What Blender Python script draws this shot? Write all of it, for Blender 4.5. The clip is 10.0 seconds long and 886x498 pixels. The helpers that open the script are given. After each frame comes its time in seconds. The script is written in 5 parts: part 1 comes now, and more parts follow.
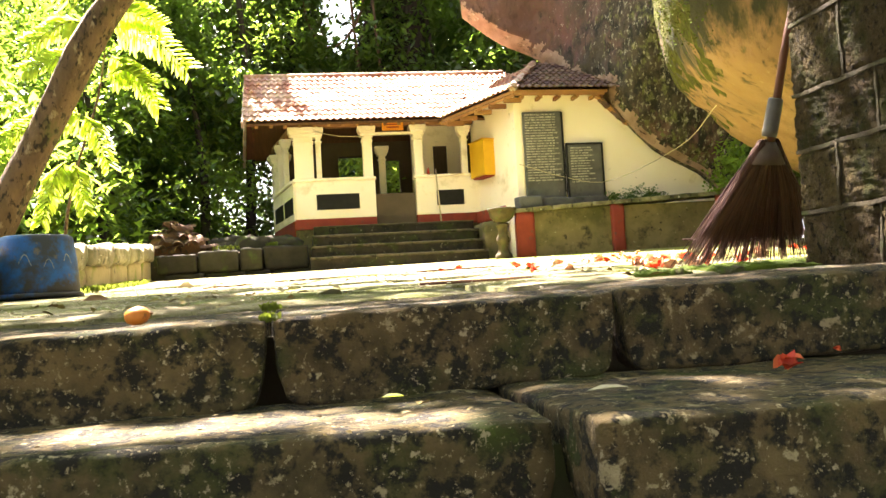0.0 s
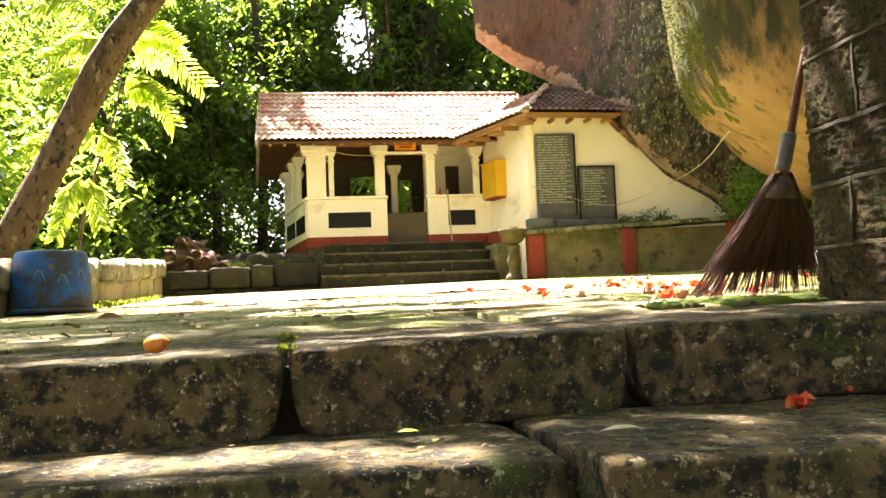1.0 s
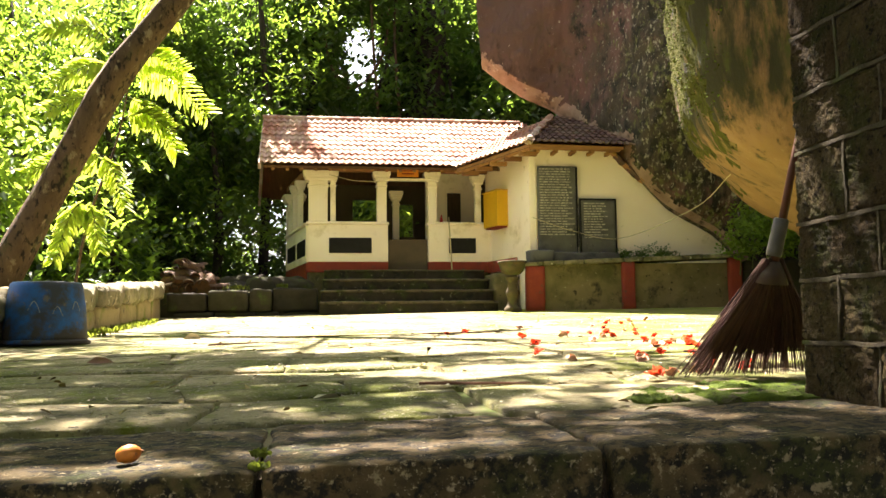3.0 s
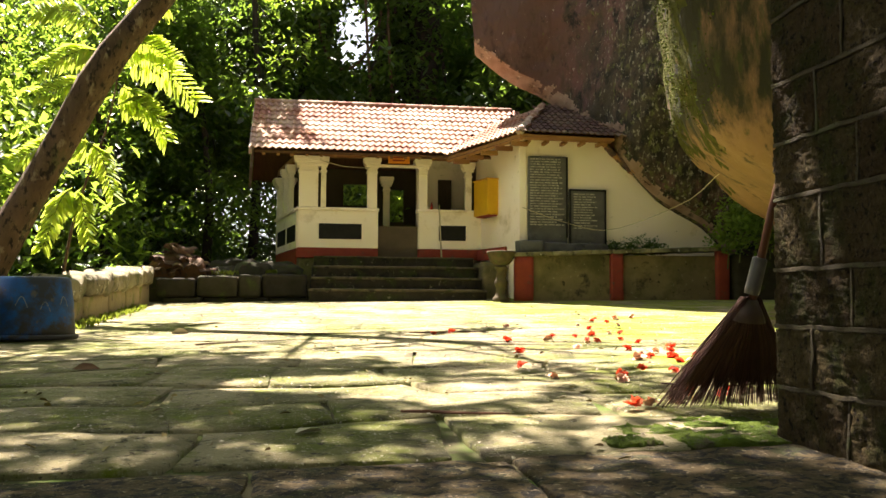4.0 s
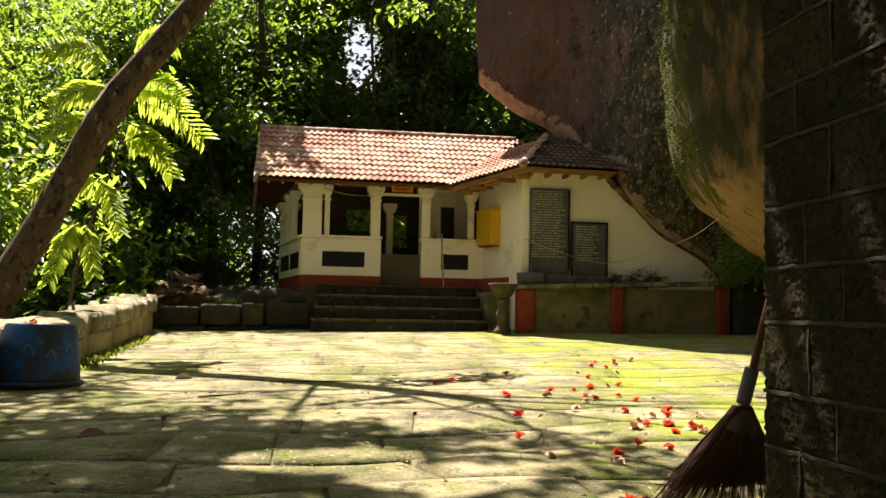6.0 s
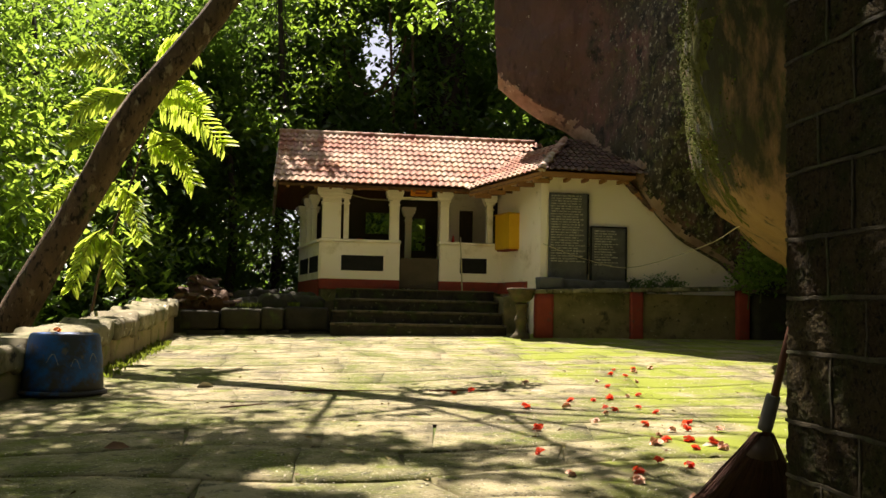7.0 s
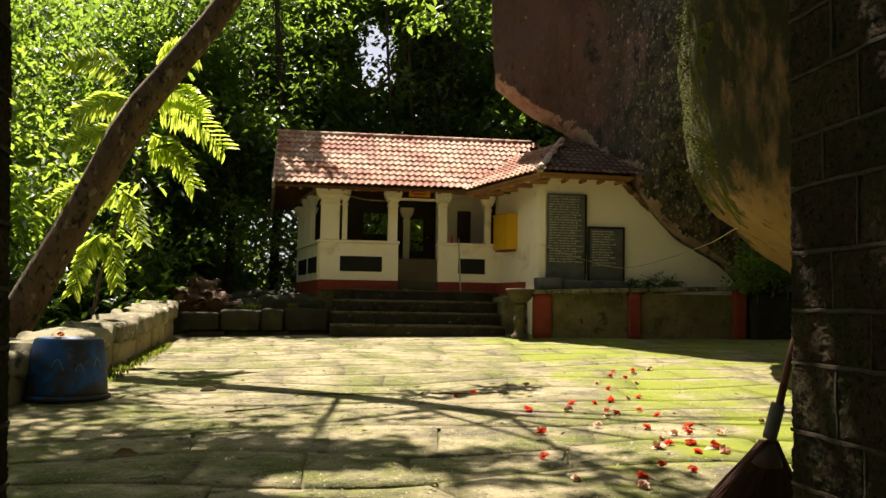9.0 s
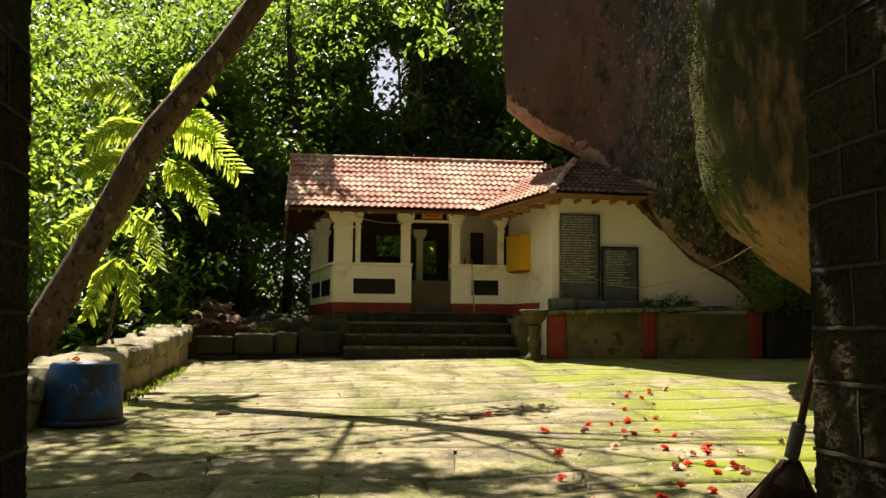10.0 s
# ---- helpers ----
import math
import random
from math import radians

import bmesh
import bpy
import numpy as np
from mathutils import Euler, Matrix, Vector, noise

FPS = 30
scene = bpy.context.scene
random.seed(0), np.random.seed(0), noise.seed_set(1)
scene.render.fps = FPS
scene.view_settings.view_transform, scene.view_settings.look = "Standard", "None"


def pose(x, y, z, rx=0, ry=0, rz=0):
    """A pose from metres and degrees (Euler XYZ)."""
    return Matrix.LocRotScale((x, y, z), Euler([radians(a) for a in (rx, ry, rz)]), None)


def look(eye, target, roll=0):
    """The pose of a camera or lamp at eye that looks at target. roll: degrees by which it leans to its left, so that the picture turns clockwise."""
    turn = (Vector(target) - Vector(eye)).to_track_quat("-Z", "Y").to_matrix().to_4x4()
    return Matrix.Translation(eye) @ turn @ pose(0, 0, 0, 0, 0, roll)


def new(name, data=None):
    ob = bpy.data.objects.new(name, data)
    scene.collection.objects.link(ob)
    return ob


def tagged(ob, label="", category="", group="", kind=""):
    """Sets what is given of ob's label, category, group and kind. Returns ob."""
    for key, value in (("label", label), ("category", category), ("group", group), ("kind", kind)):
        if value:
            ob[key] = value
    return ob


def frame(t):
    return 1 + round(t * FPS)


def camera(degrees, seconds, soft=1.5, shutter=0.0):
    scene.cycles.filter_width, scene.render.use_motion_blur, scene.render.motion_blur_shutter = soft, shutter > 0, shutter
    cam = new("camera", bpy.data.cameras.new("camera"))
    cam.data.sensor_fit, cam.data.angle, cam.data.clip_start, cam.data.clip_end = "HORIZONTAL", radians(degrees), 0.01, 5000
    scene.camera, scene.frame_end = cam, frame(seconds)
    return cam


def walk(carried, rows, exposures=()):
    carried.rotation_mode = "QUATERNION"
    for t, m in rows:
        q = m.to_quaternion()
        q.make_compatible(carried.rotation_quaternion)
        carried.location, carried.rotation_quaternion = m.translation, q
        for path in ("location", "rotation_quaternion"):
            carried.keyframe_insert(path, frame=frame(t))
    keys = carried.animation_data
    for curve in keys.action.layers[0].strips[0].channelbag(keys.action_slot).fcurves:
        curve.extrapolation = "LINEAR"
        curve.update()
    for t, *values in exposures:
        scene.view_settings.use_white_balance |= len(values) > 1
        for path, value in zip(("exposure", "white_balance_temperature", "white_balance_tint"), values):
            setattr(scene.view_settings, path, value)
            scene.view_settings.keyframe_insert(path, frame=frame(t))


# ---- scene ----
cam = camera(52.3, 10.0)
PATH = [
    (0, (-1.404, 1.767, -0.528), (-1.08, 3.738, -0.425), -3.3),
    (0.5, (-1.412, 1.754, -0.512), (-1.103, 3.726, -0.386), -2.7),
    (1, (-1.419, 1.744, -0.495), (-1.115, 3.716, -0.351), -2.3),
    (1.5, (-1.418, 1.738, -0.464), (-1.108, 3.706, -0.293), -1.1),
    (2, (-1.412, 1.737, -0.436), (-1.094, 3.702, -0.248), -0.3),
    (2.5, (-1.401, 1.732, -0.377), (-1.104, 3.7, -0.184), -0.9),
    (3.8, (-1.317, 1.712, -0.111), (-1.007, 3.684, 0.018), 0.2),
    (4, (-1.342, 1.675, -0.075), (-1.025, 3.645, 0.048), 0.3),
    (4.5, (-1.338, 1.658, 0.04), (-1.024, 3.629, 0.17), 1.5),
    (5, (-1.344, 1.625, 0.147), (-1.012, 3.593, 0.271), 1.8),
    (5.5, (-1.353, 1.585, 0.222), (-1.029, 3.554, 0.355), 1.8),
    (5.7, (-1.356, 1.573, 0.245), (-1.034, 3.542, 0.379), 1.1),
    (6.8, (-1.371, 1.538, 0.379), (-1.090, 3.513, 0.532), 1.5),
    (7, (-1.379, 1.533, 0.389), (-1.107, 3.51, 0.523), 1.2),
    (7.5, (-1.412, 1.51, 0.426), (-1.16, 3.49, 0.555), 1.5),
    (8, (-1.433, 1.505, 0.435), (-1.157, 3.482, 0.551), 1.7),
    (8.5, (-1.44, 1.488, 0.44), (-1.15, 3.464, 0.561), 1.4),
    (9, (-1.445, 1.484, 0.442), (-1.162, 3.459, 0.57), 1.0),
    (9.5, (-1.451, 1.484, 0.441), (-1.176, 3.46, 0.592), 0.6),
    (10, (-1.458, 1.49, 0.438), (-1.203, 3.466, 0.614), 0.5),
]
EXPOSURES = [(0, 4.06, 6800, 24), (1, 3.80, 6800, 24), (2, 3.53, 6800, 24), (2.7, 3.24, 6800, 23), (3.8, 2.62, 6800, 22), (4.5, 2.27, 6800, 22), (5.5, 1.92, 6800, 21), (7, 1.54, 6800, 20), (10, 1.45, 6800, 20)]
walk(cam, [(t, look(eye, target, roll)) for t, eye, target, roll in PATH], EXPOSURES)


# ---- light ----
SUN = Vector((-0.14, 0.45, 0.87)).normalized()
world = bpy.data.worlds.new("sky")
scene.world = world
world.use_nodes = True
wn = world.node_tree
sky = wn.nodes.new("ShaderNodeTexSky")
sky.sky_type, sky.sun_disc = "NISHITA", False
sky.sun_elevation = math.asin(SUN.z)
sky.sun_rotation = math.atan2(SUN.x, SUN.y)
haze = wn.nodes.new("ShaderNodeHueSaturation")
haze.inputs["Saturation"].default_value = 0.45
wn.links.new(sky.outputs[0], haze.inputs["Color"])
wn.links.new(haze.outputs[0], wn.nodes["Background"].inputs[0])
wn.nodes["Background"].inputs[1].default_value = 0.05
sun = new("sun", bpy.data.lights.new("sun", "SUN"))
sun.data.energy, sun.data.angle, sun.data.color = 5.0, radians(0.53), (1.0, 0.95, 0.84)
sun.matrix_world = look(SUN * 30, (0, 0, 0))


# ---- materials ----
def material(name, base, second, scale=8.0, rough=0.85, bump=0.3, bump_scale=None, layers=(), metal=0.0,
             random_value=0.0, translucent=None, island=False, spec=0.3, stretch=(1, 1, 1), local=False, bump_dist=0.01, patches=()):
    """base and second are mixed by noise; layers: (colour, scale, low, high, detail) laid over by thresholded noise."""
    m = bpy.data.materials.new(name)
    m.use_nodes = True
    n, l = m.node_tree.nodes, m.node_tree.links
    p = n["Principled BSDF"]
    if local:
        tc = n.new("ShaderNodeTexCoord")
        coord = tc.outputs["Object"]
    else:
        coord = n.new("ShaderNodeNewGeometry").outputs["Position"]
    if stretch != (1, 1, 1):
        mp = n.new("ShaderNodeMapping")
        mp.inputs["Scale"].default_value = stretch
        l.new(coord, mp.inputs["Vector"])
        coord = mp.outputs[0]

    def noise_tex(s, detail=6.0, roughness=0.6):
        t = n.new("ShaderNodeTexNoise")
        t.inputs["Scale"].default_value, t.inputs["Detail"].default_value = s, detail
        t.inputs["Roughness"].default_value = roughness
        l.new(coord, t.inputs["Vector"])
        return t.outputs[0]

    def mix(fac, a, b):
        x = n.new("ShaderNodeMix")
        x.data_type = "RGBA"
        l.new(fac, x.inputs[0])
        for sock, v in ((x.inputs[6], a), (x.inputs[7], b)):
            if isinstance(v, tuple):
                sock.default_value = (*v, 1)
            else:
                l.new(v, sock)
        return x.outputs[2]

    def ramp(src, lo, hi):
        r = n.new("ShaderNodeMapRange")
        r.inputs[1].default_value, r.inputs[2].default_value = lo, hi
        l.new(src, r.inputs[0])
        return r.outputs[0]

    col = mix(ramp(noise_tex(scale), 0.3, 0.7), base, second)
    for colour, s, lo, hi, *d in layers:
        col = mix(ramp(noise_tex(s, d[0] if d else 8.0, 0.65), lo, hi), col, colour)
    for patch in patches:
        # a growth that thickens along an axis: (colour, scale, where none, where full, axis, most)
        sx = n.new("ShaderNodeSeparateXYZ")
        l.new(coord, sx.inputs[0])
        add = n.new("ShaderNodeMath")
        add.operation = "ADD"
        grow = n.new("ShaderNodeMapRange")
        grow.inputs[1].default_value, grow.inputs[2].default_value = patch[2], patch[3]
        grow.inputs[3].default_value, grow.inputs[4].default_value = -0.22, patch[5]
        l.new(sx.outputs[patch[4]], grow.inputs[0])
        l.new(noise_tex(patch[1], 7.0, 0.65), add.inputs[0])
        l.new(grow.outputs[0], add.inputs[1])
        col = mix(ramp(add.outputs[0], 0.48, 0.60), col, patch[0])
    if random_value:
        if island:
            rnd = n.new("ShaderNodeNewGeometry").outputs["Random Per Island"]
        else:
            rnd = n.new("ShaderNodeObjectInfo").outputs["Random"]
        hs = n.new("ShaderNodeHueSaturation")
        l.new(col, hs.inputs["Color"])
        vr = n.new("ShaderNodeMapRange")
        vr.inputs[3].default_value, vr.inputs[4].default_value = 1 - random_value, 1 + random_value
        l.new(rnd, vr.inputs[0])
        l.new(vr.outputs[0], hs.inputs["Value"])
        hr = n.new("ShaderNodeMapRange")
        hr.inputs[3].default_value, hr.inputs[4].default_value = 0.5 - random_value * 0.05, 0.5 + random_value * 0.05
        l.new(rnd, hr.inputs[0])
        l.new(hr.outputs[0], hs.inputs["Hue"])
        col = hs.outputs[0]
    l.new(col, p.inputs["Base Color"])
    p.inputs["Roughness"].default_value, p.inputs["Metallic"].default_value = rough, metal
    p.inputs["Specular IOR Level"].default_value = spec
    if bump:
        b = n.new("ShaderNodeBump")
        b.inputs["Strength"].default_value, b.inputs["Distance"].default_value = bump, bump_dist
        l.new(noise_tex(bump_scale or scale * 5, 8.0, 0.7), b.inputs["Height"])
        l.new(b.outputs[0], p.inputs["Normal"])
    if translucent:
        tr = n.new("ShaderNodeBsdfTranslucent")
        if isinstance(translucent, tuple):
            tr.inputs[0].default_value = (*translucent, 1)
        ms = n.new("ShaderNodeMixShader")
        ms.inputs[0].default_value = 0.55
        l.new(p.outputs[0], ms.inputs[1])
        l.new(tr.outputs[0], ms.inputs[2])
        l.new(ms.outputs[0], n["Material Output"].inputs[0])
    return m


M_STEP = material("step_granite", (0.130, 0.090, 0.036), (0.038, 0.028, 0.011), 13, 0.92, 1.0, 60,
                  [((0.038, 0.043, 0.010), 6, 0.50, 0.60), ((0.013, 0.011, 0.007), 24, 0.48, 0.57), ((0.075, 0.10, 0.012), 3.0, 0.62, 0.70),
                   ((0.28, 0.225, 0.125), 20, 0.61, 0.66), ((0.32, 0.265, 0.16), 42, 0.62, 0.67), ((0.24, 0.195, 0.11), 90, 0.60, 0.66)], random_value=0.12, bump_dist=0.012)
M_PAVE = material("paving_stone", (0.37, 0.315, 0.175), (0.20, 0.175, 0.085), 2.5, 0.92, 1.0, 38,
                  [((0.115, 0.13, 0.02), 1.3, 0.46, 0.61), ((0.10, 0.085, 0.05), 0.9, 0.54, 0.66), ((0.15, 0.18, 0.015), 5, 0.56, 0.68), ((0.07, 0.068, 0.03), 7, 0.54, 0.66),
                   ((0.05, 0.042, 0.026), 22, 0.58, 0.66), ((0.46, 0.42, 0.29), 38, 0.60, 0.66), ((0.06, 0.052, 0.03), 55, 0.60, 0.66), ((0.50, 0.46, 0.33), 80, 0.61, 0.66)], random_value=0.015, bump_dist=0.018,
                  patches=[((0.19, 0.225, 0.018), 1.6, -0.6, 1.4, 0, 0.05)])
M_JOINT = material("joint_soil", (0.13, 0.11, 0.05), (0.07, 0.06, 0.03), 5, 0.95, 0.6, 80,
                   [((0.07, 0.11, 0.012), 3, 0.45, 0.6)])
M_SOIL = material("forest_soil", (0.07, 0.05, 0.03), (0.035, 0.03, 0.016), 3, 0.95, 0.8, 30,
                  [((0.05, 0.07, 0.015), 1.2, 0.5, 0.65), ((0.16, 0.10, 0.05), 18, 0.6, 0.68)])
M_MOSS = material("moss", (0.14, 0.20, 0.014), (0.065, 0.105, 0.01), 14, 0.95, 1.0, 90, [((0.10, 0.085, 0.04), 9, 0.56, 0.64), ((0.03, 0.03, 0.012), 22, 0.58, 0.66)], bump_dist=0.02)
M_PIER = material("pier_block", (0.090, 0.064, 0.027), (0.040, 0.029, 0.013), 30, 0.95, 1.0, 60,
                  [((0.036, 0.038, 0.010), 5, 0.48, 0.60), ((0.018, 0.014, 0.009), 34, 0.55, 0.64),
                   ((0.095, 0.072, 0.032), 30, 0.58, 0.66), ((0.11, 0.085, 0.04), 85, 0.60, 0.66), ((0.010, 0.008, 0.006), 60, 0.58, 0.64)], random_value=0.2, bump_dist=0.03, spec=0.08)
M_MORTAR = material("pier_mortar", (0.068, 0.052, 0.023), (0.030, 0.023, 0.011), 22, 0.95, 1.0, 90,
                    [((0.06, 0.07, 0.02), 6, 0.52, 0.66)])
M_WALL = material("cream_limewash", (0.95, 0.84, 0.70), (0.93, 0.79, 0.62), 1.4, 0.9, 0.25, 40,
                  [((0.58, 0.45, 0.25), 1.7, 0.57, 0.75), ((0.36, 0.28, 0.16), 5, 0.66, 0.76), ((0.22, 0.17, 0.10), 17, 0.68, 0.73)])
M_RED = material("red_oxide_paint", (0.33, 0.055, 0.03), (0.24, 0.04, 0.025), 5, 0.75, 0.2, 40,
                 [((0.13, 0.07, 0.05), 6, 0.58, 0.70)])
M_PLINTH = material("mossy_plaster", (0.26, 0.20, 0.095), (0.16, 0.125, 0.06), 2, 0.92, 0.5, 40,
                    [((0.095, 0.09, 0.035), 1.3, 0.46, 0.62), ((0.04, 0.037, 0.022), 3.2, 0.56, 0.68), ((0.02, 0.018, 0.014), 9, 0.62, 0.69), ((0.40, 0.35, 0.22), 14, 0.64, 0.70)])
M_DARKSTEP = material("dark_cement_step", (0.058, 0.045, 0.028), (0.024, 0.019, 0.013), 5, 0.88, 0.7, 40,
                      [((0.045, 0.052, 0.015), 3, 0.50, 0.63), ((0.02, 0.017, 0.013), 7, 0.54, 0.64), ((0.24, 0.20, 0.13), 12, 0.61, 0.68)])
# lighter than the steps: light on the tread edges put into the colour
M_LITEDGE = material("lit_step_edge", (0.15, 0.12, 0.075), (0.065, 0.052, 0.033), 5, 0.9, 0.6, 40,
                    [((0.05, 0.055, 0.018), 3, 0.50, 0.60), ((0.03, 0.026, 0.02), 9, 0.56, 0.66)])
M_TILE = material("clay_roof_tile", (0.36, 0.15, 0.085), (0.26, 0.10, 0.06), 5, 0.8, 0.35, 60,
                  [((0.50, 0.35, 0.25), 1.6, 0.40, 0.60), ((0.46, 0.31, 0.22), 12, 0.55, 0.68), ((0.13, 0.09, 0.06), 9, 0.64, 0.72)], random_value=0.16)
M_TILEOLD = material("mossy_roof_tile", (0.15, 0.085, 0.055), (0.09, 0.06, 0.045), 5, 0.88, 0.4, 60,
                     [((0.30, 0.15, 0.09), 4, 0.55, 0.68), ((0.05, 0.05, 0.03), 8, 0.55, 0.66)], random_value=0.35)
# pale barge board; on the hip tiles the pale tone stands for sunlight
M_CAP = material("pale_board_lit_hip", (0.55, 0.50, 0.42), (0.34, 0.16, 0.10), 6, 0.85, 0.3, 40, random_value=0.2)
M_WOOD = material("rafter_wood", (0.36, 0.17, 0.06), (0.24, 0.11, 0.04), 3, 0.7, 0.3, 30, stretch=(1, 6, 1), random_value=0.2)
M_SOFFIT = material("dark_soffit_boards", (0.15, 0.07, 0.033), (0.09, 0.042, 0.022), 3, 0.8, 0.3, 30, stretch=(6, 1, 1))
M_DOOR = material("dark_door_wood", (0.075, 0.045, 0.028), (0.045, 0.028, 0.018), 6, 0.65, 0.2, 40, stretch=(4, 4, 0.6))
M_BLACK = material("black_plaque", (0.012, 0.011, 0.011), (0.020, 0.018, 0.017), 8, 0.6, 0.1, 40, spec=0.15)
M_SLAB = material("slate_slab", (0.14, 0.135, 0.12), (0.085, 0.082, 0.075), 4, 0.75, 0.35, 60,
                  [((0.045, 0.045, 0.04), 3, 0.56, 0.68), ((0.24, 0.22, 0.17), 12, 0.64, 0.72)])
M_LETTER = material("worn_lettering", (0.52, 0.48, 0.39), (0.17, 0.155, 0.13), 22, 0.85, 0.0)
M_YELLOW = material("yellow_enamel", (0.72, 0.40, 0.015), (0.62, 0.33, 0.012), 3, 0.45, 0.05, 30,
                    [((0.35, 0.17, 0.03), 9, 0.66, 0.74)])
M_ORANGE = material("orange_sign_paint", (0.78, 0.28, 0.02), (0.68, 0.22, 0.02), 5, 0.6, 0.05)
M_SIGNINK = material("sign_ink", (0.30, 0.05, 0.02), (0.22, 0.03, 0.02), 5, 0.7, 0.0)
M_ROCKA = material("boulder_gneiss", (0.178, 0.090, 0.074), (0.115, 0.060, 0.050), 0.8, 0.9, 1.0, 8,
                   [((0.132, 0.078, 0.064), 0.5, 0.46, 0.62), ((0.05, 0.034, 0.028), 1.7, 0.56, 0.68), ((0.18, 0.11, 0.088), 3.5, 0.60, 0.70), ((0.40, 0.34, 0.27), 13, 0.66, 0.70)],
                   bump_dist=0.06, stretch=(1, 1, 0.6),
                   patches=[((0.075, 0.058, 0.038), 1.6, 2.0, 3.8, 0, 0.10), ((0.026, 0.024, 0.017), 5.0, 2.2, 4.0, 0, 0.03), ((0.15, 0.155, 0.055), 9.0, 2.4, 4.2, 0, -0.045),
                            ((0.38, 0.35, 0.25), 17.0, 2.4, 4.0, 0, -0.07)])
M_ROCKB = material("ochre_boulder", (0.28, 0.160, 0.080), (0.185, 0.104, 0.050), 1.6, 0.9, 0.9, 9,
                   [((0.12, 0.06, 0.024), 2.2, 0.58, 0.70), ((0.06, 0.045, 0.025), 5.0, 0.60, 0.68), ((0.34, 0.24, 0.13), 14, 0.62, 0.70)], bump_dist=0.04, stretch=(1, 1, 0.3),
                   patches=[((0.085, 0.060, 0.026), 2.6, 0.16, 0.60, 2, 0.06), ((0.034, 0.031, 0.014), 4.2, 0.22, 0.58, 2, 0.10), ((0.055, 0.06, 0.016), 7.0, 0.30, 0.62, 2, -0.04)])
M_ROCKCHIP = material("broken_rock_edge", (0.44, 0.30, 0.23), (0.24, 0.145, 0.10), 3, 0.9, 0.8, 16, [((0.10, 0.07, 0.055), 5, 0.56, 0.66), ((0.60, 0.50, 0.42), 7, 0.62, 0.70)], bump_dist=0.03)
M_BARK = material("bark", (0.16, 0.10, 0.052), (0.07, 0.043, 0.024), 7, 0.9, 1.0, 28,
                  [((0.26, 0.20, 0.12), 9, 0.58, 0.65), ((0.06, 0.07, 0.02), 4, 0.58, 0.68), ((0.022, 0.015, 0.01), 16, 0.54, 0.62)], stretch=(1, 1, 0.5), bump_dist=0.02)
M_BARKDARK = material("dark_bark", (0.05, 0.04, 0.03), (0.03, 0.024, 0.018), 5, 0.95, 0.8, 25, stretch=(1, 1, 0.4), bump_dist=0.02)
M_LEAF = material("forest_leaf", (0.056, 0.102, 0.026), (0.040, 0.074, 0.021), 1.2, 0.36, 0, random_value=0.5, island=True,
                  translucent=(0.155, 0.265, 0.03), spec=0.6)
M_LEAFMID = material("bush_leaf", (0.060, 0.115, 0.022), (0.042, 0.085, 0.018), 1.5, 0.4, 0, random_value=0.6, island=True,
                     translucent=(0.27, 0.42, 0.04), spec=0.55)
# brighter copy of the leaf: sunlight put into its translucent colour
M_LEAFLIGHT = material("leaf_sun_in_colour", (0.066, 0.125, 0.02), (0.045, 0.09, 0.016), 1.5, 0.5, 0, random_value=0.65, island=True,
                       translucent=(0.40, 0.57, 0.06), spec=0.4)
M_FROND = material("frond_leaf", (0.10, 0.19, 0.025), (0.08, 0.15, 0.02), 3, 0.5, 0, random_value=0.3, island=True,
                   translucent=(0.70, 0.85, 0.10), spec=0.4)
M_STALK = material("green_stalk", (0.11, 0.14, 0.04), (0.08, 0.09, 0.03), 9, 0.7, 0)
M_BLUE = material("blue_plastic_drum", (0.006, 0.065, 0.23), (0.010, 0.10, 0.32), 6, 0.5, 0.1, 40,
                  [((0.030, 0.034, 0.045), 3.2, 0.46, 0.58), ((0.10, 0.085, 0.075), 10, 0.60, 0.68)],
                  patches=[((0.040, 0.034, 0.032), 4.0, 0.02, -0.30, 2, 0.12)])
M_GRIME = material("scuffed_scrawl", (0.30, 0.30, 0.28), (0.16, 0.15, 0.14), 20, 0.8, 0)
M_COPING = material("lichen_coping", (0.30, 0.26, 0.155), (0.15, 0.132, 0.075), 4, 0.9, 0.8, 40,
                    [((0.085, 0.085, 0.032), 2.6, 0.50, 0.62), ((0.035, 0.033, 0.022), 8, 0.58, 0.66), ((0.60, 0.57, 0.45), 10, 0.62, 0.70)], random_value=0.15)
M_LOWWALL = material("old_wall_plaster", (0.34, 0.27, 0.14), (0.24, 0.19, 0.10), 3, 0.92, 0.5, 40,
                     [((0.13, 0.18, 0.025), 2.5, 0.52, 0.64), ((0.08, 0.07, 0.045), 7, 0.60, 0.70)])
M_RUBBLE = material("rubble_stone", (0.052, 0.044, 0.027), (0.026, 0.023, 0.014), 6, 0.92, 0.6, 40,
                    [((0.06, 0.075, 0.02), 3, 0.52, 0.66)], random_value=0.25)
M_DRY = material("dry_brown_leaf", (0.20, 0.10, 0.05), (0.11, 0.055, 0.03), 12, 0.85, 0.2, 60, random_value=0.5, island=True)
M_PETAL = material("red_petal", (0.64, 0.14, 0.06), (0.50, 0.07, 0.03), 20, 0.6, 0.1, 90, random_value=0.3, island=True,
                   translucent=(0.7, 0.06, 0.02))
M_PINK = material("faded_petal", (0.70, 0.48, 0.36), (0.62, 0.28, 0.16), 20, 0.7, 0, random_value=0.3, island=True)
M_FALLEN = material("fallen_leaf", (0.30, 0.23, 0.06), (0.13, 0.08, 0.035), 9, 0.7, 0, random_value=0.5, island=True)
M_PALE = material("bleached_leaf", (0.55, 0.50, 0.38), (0.42, 0.36, 0.24), 12, 0.8, 0)
